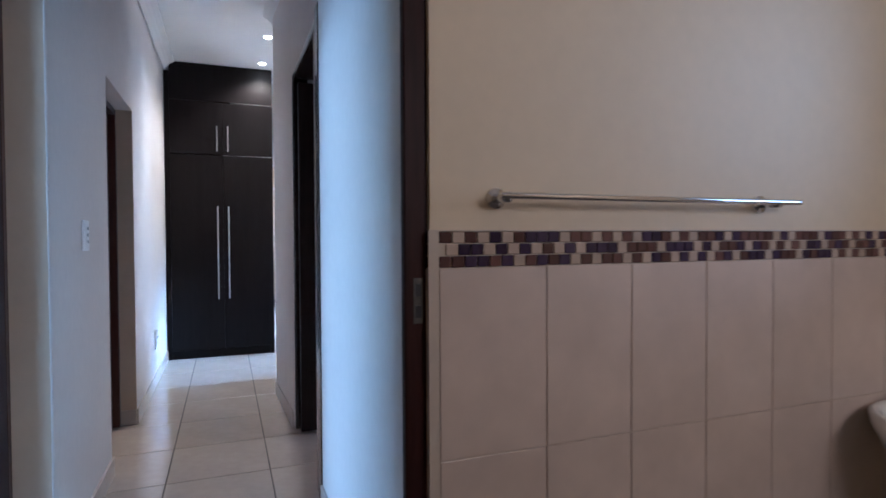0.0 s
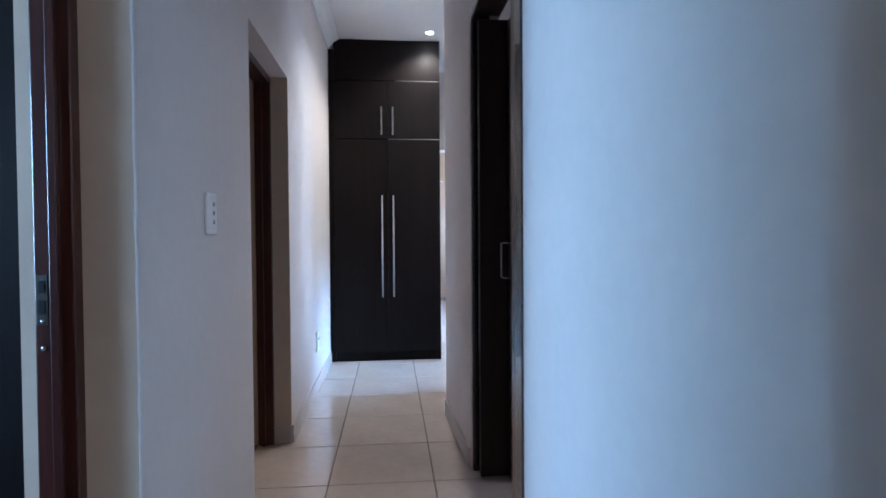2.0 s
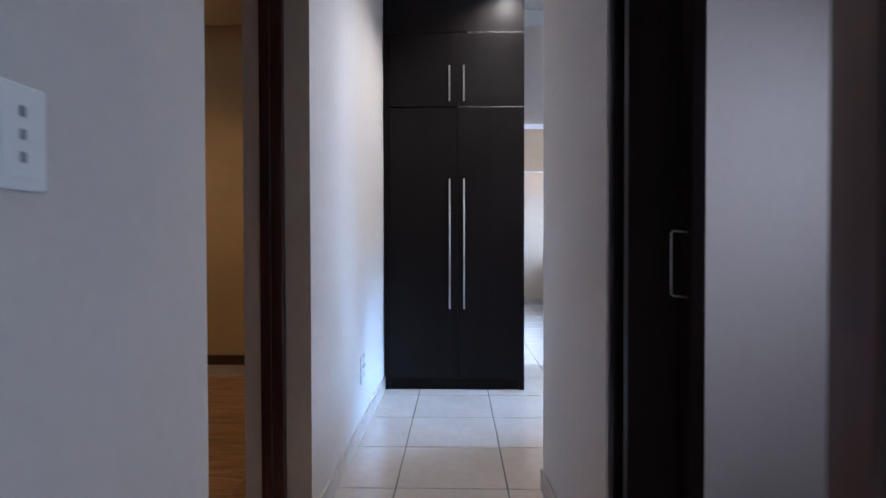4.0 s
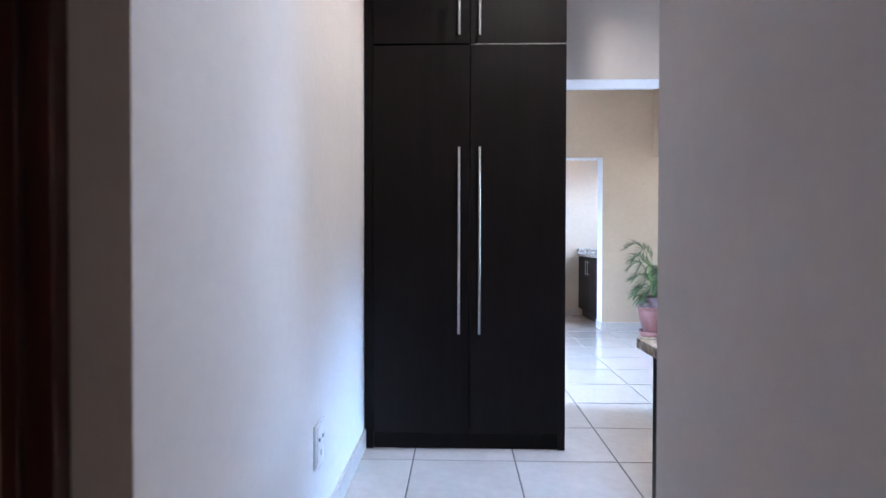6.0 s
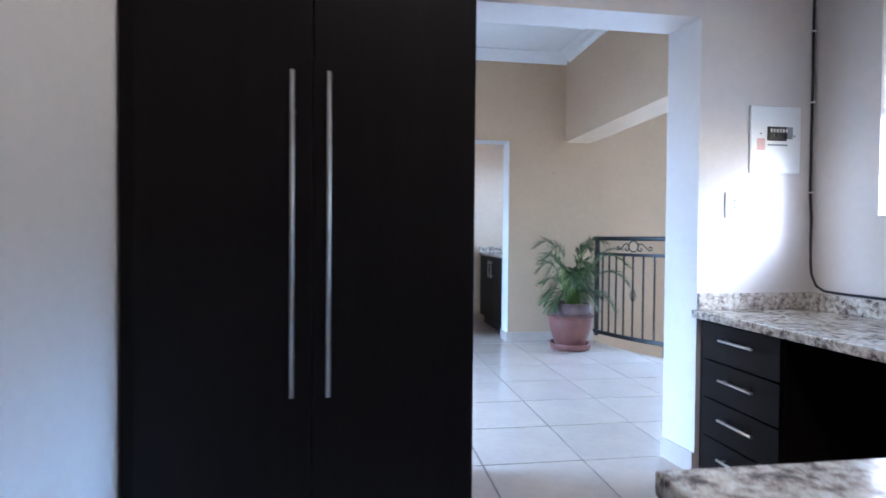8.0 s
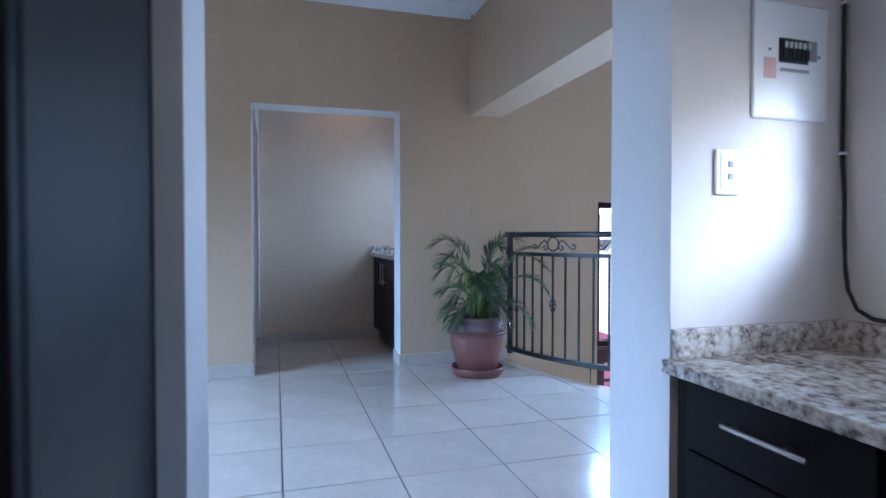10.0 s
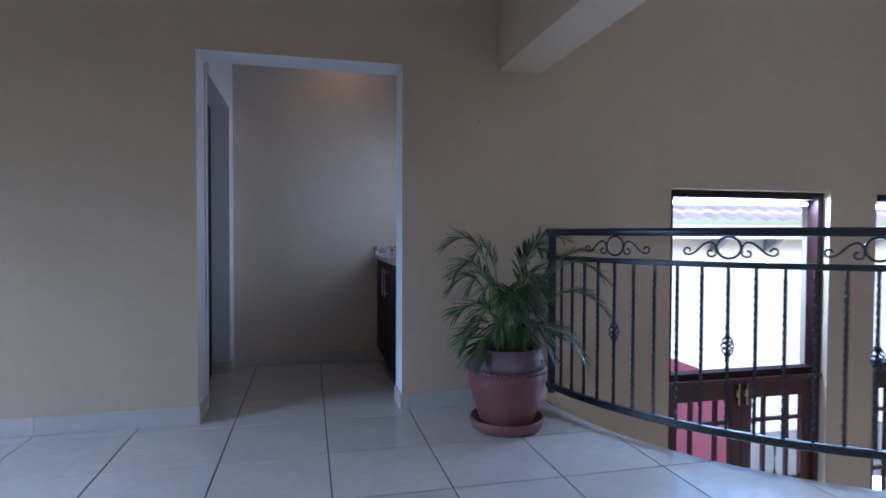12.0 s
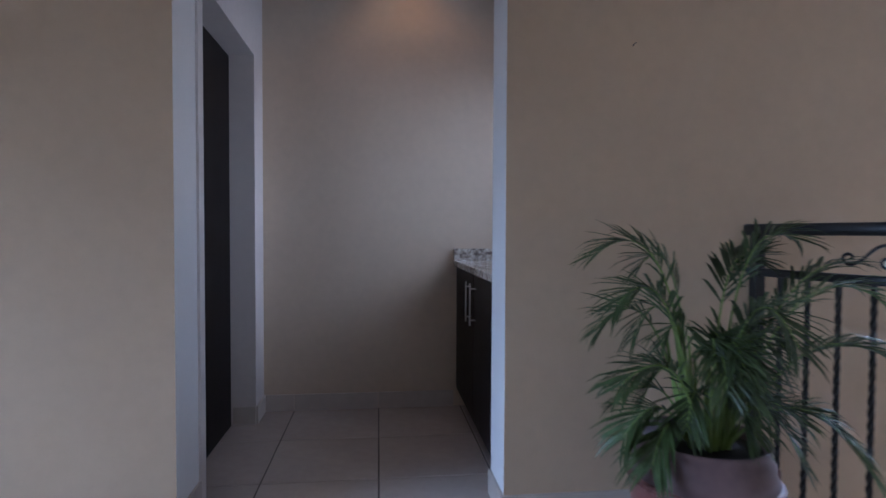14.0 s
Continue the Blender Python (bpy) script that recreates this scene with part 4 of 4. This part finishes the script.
def palm():
    """Upright canes with arching fronds of long leaflets: some set out one by one, and a fill of young ones."""
    rng = random.Random(23)
    t = thing("palm", (PX, PY, 0.415), "bushy green areca palm with arching feathery fronds", "plant")
    right, near = Vector((0.977, -0.213, 0)), Vector((-0.213, -0.977, 0))
    soil = Vector((PX + 0.01, PY, 0.415))
    for k in range(13):
        az = k * 0.49 + rng.uniform(-0.3, 0.3)
        r0, tall = rng.uniform(0.02, 0.085), rng.uniform(0.16, 0.40)
        foot = soil + Vector((r0 * math.cos(az), r0 * math.sin(az), -0.003))
        head = foot + Vector((math.cos(az) * tall * 0.2, math.sin(az) * tall * 0.2, tall))
        part("cane", tube(bmesh.new(), [foot, foot.lerp(head, 0.5) + Vector((-0.006, 0.002, 0)), head], lambda f: 0.0075 - 0.003 * f, 7), STEM, t, "pale green cane", True)
    # bend (across, towards the room, height) and tip (across, towards the room, height) of each large frond
    large = [(-0.10, 0.02, 1.20, -0.34, 0.06, 1.01), (-0.13, 0.10, 1.07, -0.30, 0.16, 0.87), (-0.14, -0.08, 0.98, -0.31, -0.02, 0.78),
             (-0.12, 0.16, 0.82, -0.30, 0.22, 0.66), (-0.15, 0.06, 0.66, -0.27, 0.12, 0.48), (0.08, -0.05, 1.19, 0.31, -0.12, 1.05),
             (0.06, -0.10, 1.10, 0.20, -0.16, 0.98), (0.22, 0.05, 1.12, 0.50, 0.05, 0.84), (0.24, 0.12, 0.94, 0.48, 0.14, 0.68),
             (0.20, 0.12, 0.74, 0.37, 0.18, 0.42), (0.20, -0.02, 1.00, 0.45, -0.10, 0.98), (0.04, 0.14, 1.08, 0.12, 0.28, 0.78),
             (-0.13, 0.08, 0.62, -0.20, 0.16, 0.42), (-0.06, -0.06, 1.16, -0.18, -0.10, 0.96)]
    fronds = [(Vector(f[:3]), Vector(f[3:])) for f in large]
    for k in range(24):
        az, reach, high = rng.uniform(-0.9, 4.0), rng.uniform(0.12, 0.27), rng.uniform(0.50, 0.88)
        c, w = math.cos(az), math.sin(az)
        fronds.append((Vector((c * reach * 0.45, w * reach * 0.45, high + rng.uniform(0.08, 0.2))), Vector((c * reach, w * reach, high - rng.uniform(0.0, 0.12)))))
    for k, (bend, tip) in enumerate(fronds):
        az = math.atan2(bend.y, bend.x)
        a = soil + right * 0.05 * math.cos(az) + near * 0.05 * math.sin(az)
        b = Vector((soil.x, soil.y, bend.z)) + right * bend.x + near * bend.y
        c = Vector((soil.x, soil.y, tip.z)) + right * tip.x + near * tip.y
        n = 22
        pts = []
        for i in range(n + 1):
            f = i / n
            p = a * (1 - f) ** 2 + b * 2 * f * (1 - f) + c * f * f
            p.y = min(p.y, 3.80)
            pts.append(p)
        stalk = part("frond", tube(bmesh.new(), pts, lambda f: 0.0042 * (1 - 0.8 * f) + 0.0006, 6), STEM, t, "", True)
        bm = bmesh.new()
        flat = (pts[-1] - pts[0])
        flat.z = 0
        side = flat.normalized().cross(Vector((0, 0, 1))).normalized()
        big = k < len(large)
        m = rng.randint(19, 23) if big else rng.randint(12, 15)
        first = 0.42 if big else 0.40
        for i in range(m):
            f = first + (1 - first) * i / (m - 1)
            q = f * n
            i0 = min(int(q), n - 1)
            p = pts[i0].lerp(pts[i0 + 1], q - i0)
            fwd = (pts[i0 + 1] - pts[i0]).normalized()
            nrm = side.cross(fwd).normalized()
            for s in (-1, 1):
                if rng.random() < 0.05:
                    continue
                ll = (0.165 if big else 0.15) * math.sin(math.pi * (0.26 + 0.56 * (i / (m - 1)))) * rng.uniform(0.8, 1.12)
                way = (side * s * rng.uniform(0.55, 0.8) + fwd * (0.6 + 0.55 * f) + nrm * rng.uniform(-0.05, 0.22)).normalized()
                sag = ll * rng.uniform(0.08, 0.36)
                cs = [p, p + way * ll * 0.4 - Vector((0, 0, sag * 0.10)), p + way * ll * 0.75 - Vector((0, 0, sag * 0.42)), p + way * ll * 0.98 - Vector((0, 0, sag))]
                for q3 in cs:
                    q3.y = min(q3.y, 3.828)
                wd = (fwd - way * fwd.dot(way)).normalized()
                ws = [0.0020, 0.0054, 0.0042]
                left = [bm.verts.new(q3 + wd * w) for q3, w in zip(cs, ws)]
                mid = [bm.verts.new(q3 - nrm * 0.002) for q3 in cs[:3]]
                rightv = [bm.verts.new(q3 - wd * w) for q3, w in zip(cs, ws)]
                end = bm.verts.new(cs[3])
                for e in range(2):
                    bm.faces.new((left[e], left[e + 1], mid[e + 1], mid[e]))
                    bm.faces.new((mid[e], mid[e + 1], rightv[e + 1], rightv[e]))
                bm.faces.new((left[2], end, mid[2]))
                bm.faces.new((mid[2], end, rightv[2]))
        part("frond_blade", bm, LEAF, stalk, "")


plant_pot()
palm()

# ---- kitchenette ----


def kitchenette():
    c = thing("kitchen_cabinet", (2.5, 4.7, 0), "dark wenge base cabinet with steel handles", "cabinet")
    part("carcass", boxes((2.262, 2.80, 4.10, 5.235, 0.11, 0.862), bevel=0.002), WENGE, c)
    part("plinth", boxes((2.30, 2.80, 4.10, 5.235, 0.0, 0.11)), DARK_INSIDE, c)
    for y0, y1, hy in ((4.105, 4.618, 4.555), (4.622, 5.232, 4.685)):
        d = part("door", boxes((2.240, 2.2615, y0, y1, 0.115, 0.858), bevel=0.002), WENGE, c)
        bm = bmesh.new()
        tube(bm, [(2.212, hy, 0.608), (2.212, hy, 0.612), (2.212, hy, 0.813), (2.212, hy, 0.817)], 0.0042, 10)
        for z in (0.635, 0.79):
            tube(bm, [(2.212, hy, z), (2.241, hy, z)], 0.004, 8)
        part("handle", bm, STEEL, d, "brushed steel bar handle", True)
    w = thing("kitchen_worktop", (2.5, 4.7, 0.863), "speckled granite worktop with an upstand", "worktop")
    part("slab", boxes((2.222, 2.805, 4.09, 5.236, 0.863, 0.898), bevel=0.004), GRANITE, w)
    part("upstand", boxes((2.222, 2.805, 5.216, 5.236, 0.8981, 0.970), bevel=0.002), GRANITE, w)


kitchenette()

# ---- bathroom ----


def bathroom_tiles():
    face = -5.187
    zt, step = 1.156, 0.4255
    tz = [zt - step * k for k in range(3)] + [0.0]
    xs = [0.994, 1.264] + [1.264 + 0.2463 * k for k in range(1, 7)] + [2.799]
    part("tile_bed", boxes((0.98, 2.799, face - 0.0035, face - 0.0001, 0.0, 1.2365)), TILE_GROUT, wall_bath)
    for z1, z0 in zip(tz, tz[1:]):
        for x0, x1 in zip(xs, xs[1:]):
            bm = boxes((x0 + 0.0015, x1 - 0.0015, face - 0.0082, face - 0.0036, max(0.001, z0 + 0.0015), z1 - 0.0015), bevel=0.0012)
            part("tile", bm, WALL_TILE, wall_bath)
        part("edge_tile", boxes((0.9705, 0.9755, face - 0.006, -5.1725, max(0.001, z0 + 0.0015), z1 - 0.0015), bevel=0.0008), WALL_TILE, wall_bath)
    mos = {}
    s = 0.0268
    pitch = 0.0305
    for r in range(3):
        last = None
        for c in range(-1, 60):
            x = 0.9935 + (c + (0.5 if r == 1 else 0.0)) * pitch
            if x < 0.99 or x > 2.765:
                continue
            mats = [m for m in (MOSAIC_CREAM, MOSAIC_BROWN, MOSAIC_PLUM) if m is not MOSAIC_CREAM or last is not MOSAIC_CREAM]
            mat_ = rng_m.choices(mats, [0.52, 0.27, 0.21][:len(mats)] if len(mats) == 3 else [0.55, 0.45])[0]
            last = mat_
            if mat_.name not in mos:
                mos[mat_.name] = mesh_of("mosaic", boxes((0.0011, pitch - 0.0011, -0.0052, 0, 0.0012, s - 0.0012), bevel=0.0016), mat_)
            piece("mosaic_tile", mos[mat_.name], wall_bath, (x, face - 0.0036, zt + 0.0004 + r * s))
        part("mosaic_tile", boxes((0.9700, 0.9755, face - 0.006, -5.1725, zt + 0.0015 + r * s, zt - 0.0008 + (r + 1) * s), bevel=0.0012), (MOSAIC_PLUM, MOSAIC_BROWN, MOSAIC_PLUM)[r], wall_bath)
    part("tile_trim", boxes((0.9690, 0.9932, face - 0.0092, face - 0.0061, 0.0, 1.240), (0.9933, 2.799, face - 0.009, face - 0.0001, 1.2368, 1.2400)), TILE_GROUT, wall_bath, "pale plastic tile edge trim")


rng_m = random.Random(5)


def towel_rail():
    t = thing("towel_rail", (1.6, -5.2, 1.31), "polished chrome towel rail on round mounts", "towel rail")
    bm = bmesh.new()
    tube(bm, [(1.113, -5.254, 1.3135), (1.118, -5.254, 1.3135), (2.022, -5.254, 1.3135), (2.027, -5.254, 1.3135)], 0.0078, 16)
    part("bar", bm, CHROME, t, "", True)
    for x in (1.132, 1.949):
        bm = bmesh.new()
        for r, y0, y1 in ((0.0235, -5.1872, -5.197), (0.0115, -5.1965, -5.257)):
            tube(bm, [(x, y0, 1.3105), (x, (y0 + y1) / 2, 1.3105), (x, y1, 1.3105)], r, 20)
        part("mount", bm, CHROME, t, "", True)


def wash_basin():
    b = thing("wash_basin", (2.48, -5.45, 0), "white ceramic pedestal wash basin", "basin")
    bm = bmesh.new()
    prof = [(0.10, 0.56), (0.17, 0.585), (0.225, 0.64), (0.25, 0.70), (0.252, 0.735), (0.243, 0.742), (0.228, 0.735), (0.19, 0.66), (0.08, 0.61)]
    lathe(bm, prof, 40, (0, 0))
    for v in bm.verts:
        v.co.x = v.co.x * 0.98 + 2.46
        v.co.y = v.co.y * 1.3 - 5.53
        v.co.z -= 0.03
    part("bowl", bm, CERAMIC, b, "", True)
    part("pedestal", lathe(bmesh.new(), [(0.12, 0.0), (0.11, 0.02), (0.085, 0.1), (0.08, 0.42), (0.11, 0.535)], 28, (2.48, -5.45)), CERAMIC, b, "", True)


bathroom_tiles()
towel_rail()
wash_basin()

# ---- small fittings ----


def wall_plate(name, at, w, h, facing, label, buttons, category="switch"):
    """A switch or socket plate; facing: the way its face points, 'E' or 'S'."""
    t = thing(name, at, label, category)

    def put(nm, u0, u1, v0, v1, d0, d1, mat_, bev, lab="", parent=t):
        if facing == "E":
            r = (at[0] + d0, at[0] + d1, at[1] + u0, at[1] + u1, at[2] + v0, at[2] + v1)
        else:
            r = (at[0] + u0, at[0] + u1, at[1] - d1, at[1] - d0, at[2] + v0, at[2] + v1)
        return part(nm, boxes(r, bevel=bev), mat_, parent, lab)

    p = put("plate", -w / 2, w / 2, -h / 2, h / 2, 0.001, 0.011, PLASTIC, 0.003)
    q = put("inner_plate", -w * 0.34, w * 0.34, -h * 0.38, h * 0.42, 0.0111, 0.0135, PLASTIC, 0.001)
    for u, v, bw, bh, mat_ in buttons:
        put("button", u - bw / 2, u + bw / 2, v - bh / 2, v + bh / 2, 0.0136, 0.0175, mat_, 0.0012)


wall_plate("light_switch", (0.0, -3.56, 1.239), 0.092, 0.130, "E", "white three-lever light switch on the plaster", [(0.0, 0.030 - 0.028 * k, 0.007, 0.013, GREY_PLASTIC) for k in range(3)])
wall_plate("wall_socket", (0.0, -1.07, 0.375), 0.115, 0.150, "E", "white wall socket low on the plaster", [(-0.025, 0.02, 0.012, 0.012, GREY_PLASTIC), (0.025, 0.02, 0.012, 0.012, GREY_PLASTIC), (0.0, -0.03, 0.014, 0.02, WHITE)], "socket")
wall_plate("light_switch", (2.375, 0.53, 1.235), 0.075, 0.118, "S", "white two-lever light switch above the worktop", [(0.004, 0.020, 0.014, 0.016, GREY_PLASTIC), (0.004, -0.012, 0.014, 0.016, GREY_PLASTIC)])
wall_plate("wall_socket", (-2.28, 0.70, 0.425), 0.12, 0.135, "S", "white wall socket in the bedroom", [(-0.02, 0.02, 0.012, 0.012, GREY_PLASTIC), (0.02, 0.02, 0.012, 0.012, GREY_PLASTIC)], "socket")


def breaker_box():
    t = thing("breaker_box", (2.585, 0.53, 1.54), "white distribution board with a row of black breakers", "fuse box")
    part("cover", boxes((2.455, 2.715, 0.5215, 0.5295, 1.383, 1.695), bevel=0.006), PLASTIC, t)
    w = part("breaker_window", boxes((2.540, 2.640, 0.5180, 0.5214, 1.535, 1.60), bevel=0.001), BLACK_PLASTIC, t)
    for k in range(6):
        x = 2.548 + k * 0.0155
        part("breaker", boxes((x, x + 0.012, 0.5125, 0.5179, 1.545, 1.572), bevel=0.001), BLACK_PLASTIC, w)
        part("breaker_lever", boxes((x + 0.003, x + 0.009, 0.5065, 0.5124, 1.572, 1.588), bevel=0.001), WHITE, w)
    part("label", boxes((2.642, 2.672, 0.5200, 0.5214, 1.545, 1.60)), GREY_PLASTIC, t, "grey printed label")
    part("label", boxes((2.49, 2.53, 0.5200, 0.5214, 1.49, 1.545)), PINK_LABEL, t, "pale pink paper label")
    part("label", boxes((2.545, 2.645, 0.5200, 0.5214, 1.512, 1.520)), GREY_PLASTIC, t, "thin grey line of writing")
    part("screw", boxes((2.505, 2.513, 0.5190, 0.5214, 1.563, 1.571), bevel=0.001), GREY_PLASTIC, t)
    part("screw", boxes((2.676, 2.684, 0.5190, 0.5214, 1.555, 1.563), bevel=0.001), GREY_PLASTIC, t)


breaker_box()
cab = thing("cable", (2.77, 0.52, 0.84), "black cable clipped down the corner and along the worktop", "cable")
bm = bmesh.new()
run = [(2.772, 0.522, 2.90 - 0.1 * k) for k in range(17)]
run += [(2.768 + 0.004 * math.sin(k), 0.520 - 0.003 * k, 1.28 - 0.05 * k) for k in range(1, 6)]
run += [(2.758, 0.498, 0.985), (2.752, 0.485, 0.92), (2.757, 0.462, 0.868), (2.770, 0.43, 0.846), (2.779, 0.38, 0.843)] + [(2.780, 0.3 - 0.1 * k, 0.841) for k in range(10)]
tube(bm, run, 0.006, 8)
part("sheath", bm, BLACK_PLASTIC, cab, "", True)
for z in (2.35, 2.05, 1.72, 1.30, 1.12):
    part("clip", boxes((2.764, 2.782, 0.512, 0.5295, z - 0.004, z + 0.004), bevel=0.001), PLASTIC, cab, "white cable clip")


def downlight(x, y, z, r=0.042):
    t = thing("downlight", (x, y, z), "small round white recessed downlight, lit", "ceiling light", "ceiling downlights")
    bm = bmesh.new()
    lathe(bm, [(r, z - 0.0005), (r, z - 0.005), (r - 0.004, z - 0.008), (r - 0.012, z - 0.007), (r - 0.013, z - 0.001)], 32, (x, y))
    part("bezel", bm, WHITE, t, "", True)
    part("bulb", lathe(bmesh.new(), [(r - 0.014, z - 0.0082), (r - 0.014, z - 0.0095), (r - 0.02, z - 0.0115)], 24, (x, y)), LAMP, t)


for x, y, z in ((0.93, -1.13, H), (0.93, -0.33, H), (-1.7, 0.05, H), (1.95, 4.92, 2.75), (1.25, -7.0, H)):
    downlight(x, y, z)
bm = bmesh.new()
tube(bm, [(2.70, 3.8395, 1.762), (2.70, 3.83, 1.764), (2.70, 3.815, 1.766)], 0.0022, 8)
nail = thing("wall_nail", (2.70, 3.835, 1.76), "small dark nail in the tan wall", "nail")
part("shank", bm, IRON, nail)

# dark fitted wardrobe seen through the first doorway
fw = thing("fitted_wardrobe", (-1.2, -3.75, 0), "dark wenge fitted wardrobe in the first bedroom", "wardrobe")
part("carcass", boxes((-2.3, -0.262, -4.02, -3.52, 0, 2.6)), WENGE, fw)
for k in range(4):
    part("door", boxes((-2.298 + 0.51 * k, -1.79 + 0.51 * k, -4.040, -4.0205, 0.08, 2.59), bevel=0.002), WENGE, fw)

# ---- floor pieces ----
floor_tiles()


def grid_skirting(points, high=0.098, thick=0.012):
    """Skirting tiles, cut where the floor joints meet the wall; the wall lies to the left of the way."""
    for (xa, ya), (xb, yb) in zip(points, points[1:]):
        a, b = Vector((xa, ya, 0)), Vector((xb, yb, 0))
        total, d = (b - a).length, (b - a).normalized()
        u0, org = (xa, GX) if abs(d.x) > 0.5 else (ya, GY)
        sgn = d.x + d.y
        stops = sorted({round(s, 4) for k in range(-12, 16) if 0.03 < (s := (org + PITCH * k - u0) * sgn) < total - 0.03} | {0.0, total})
        for s0, s1 in zip(stops, stops[1:]):
            bm = boxes((0.0012, s1 - s0 - 0.0012, -thick, -0.0005, 0.0006, high), bevel=0.0015)
            piece("skirting_tile", mesh_of("skirting_tile", bm, SKIRT_TILE), baseboard, tuple(a + d * s0), math.atan2(d.y, d.x))


for run in (((-0.10, -2.165), (0.0, -2.165)), ((0.0, -2.165), (0.0, -0.095)), ((0.0, -4.07), (0.0, -3.03)), ((0.923, -1.753), (XR, -2.615)), ((XR, -3.77), (XR, -5.13)),
            ((2.178, 0.75), (2.208, 0.53)), ((1.072, 0.53), (1.088, 0.75)), ((-2.3, 3.84), (1.084, 3.84)), ((1.072, 3.84), (1.072, 4.079)), ((2.225, 4.08), (2.225, 3.829)),
            ((2.213, 3.84), (3.17, 3.84)), ((1.09, 5.24), (2.225, 5.24)), ((1.09, 5.02), (1.09, 5.24)), ((0.968, 5.02), (1.09, 5.02))):
    grid_skirting(run)


def bedroom_floor():
    cut = {}
    for i in range(24):
        for j in range(5):
            x = -3.6 + (j - (i % 3) * 0.37) * 1.2
            x0, x1 = max(x, -3.6), min(x + 1.2, -0.25)
            if x1 - x0 < 0.04:
                continue
            size = round(x1 - x0, 3)
            if size not in cut:
                cut[size] = mesh_of("plank", boxes((0.001, size - 0.001, 0.001, 0.189, -0.006, 0.0), bevel=0.0012), WOOD_FLOOR)
            piece("plank", cut[size], wood_floor, (x0, -3.74 + 0.19 * i, 0.0))
    t = thing("bedroom_skirting", (-1.9, 0.70, 0), "brown wooden bedroom skirting", "skirting", kind="structure")
    part("board", boxes((-3.6, -0.26, 0.68, 0.6995, 0.0, 0.085), bevel=0.003), BROWN_SKIRT, t)


bedroom_floor()
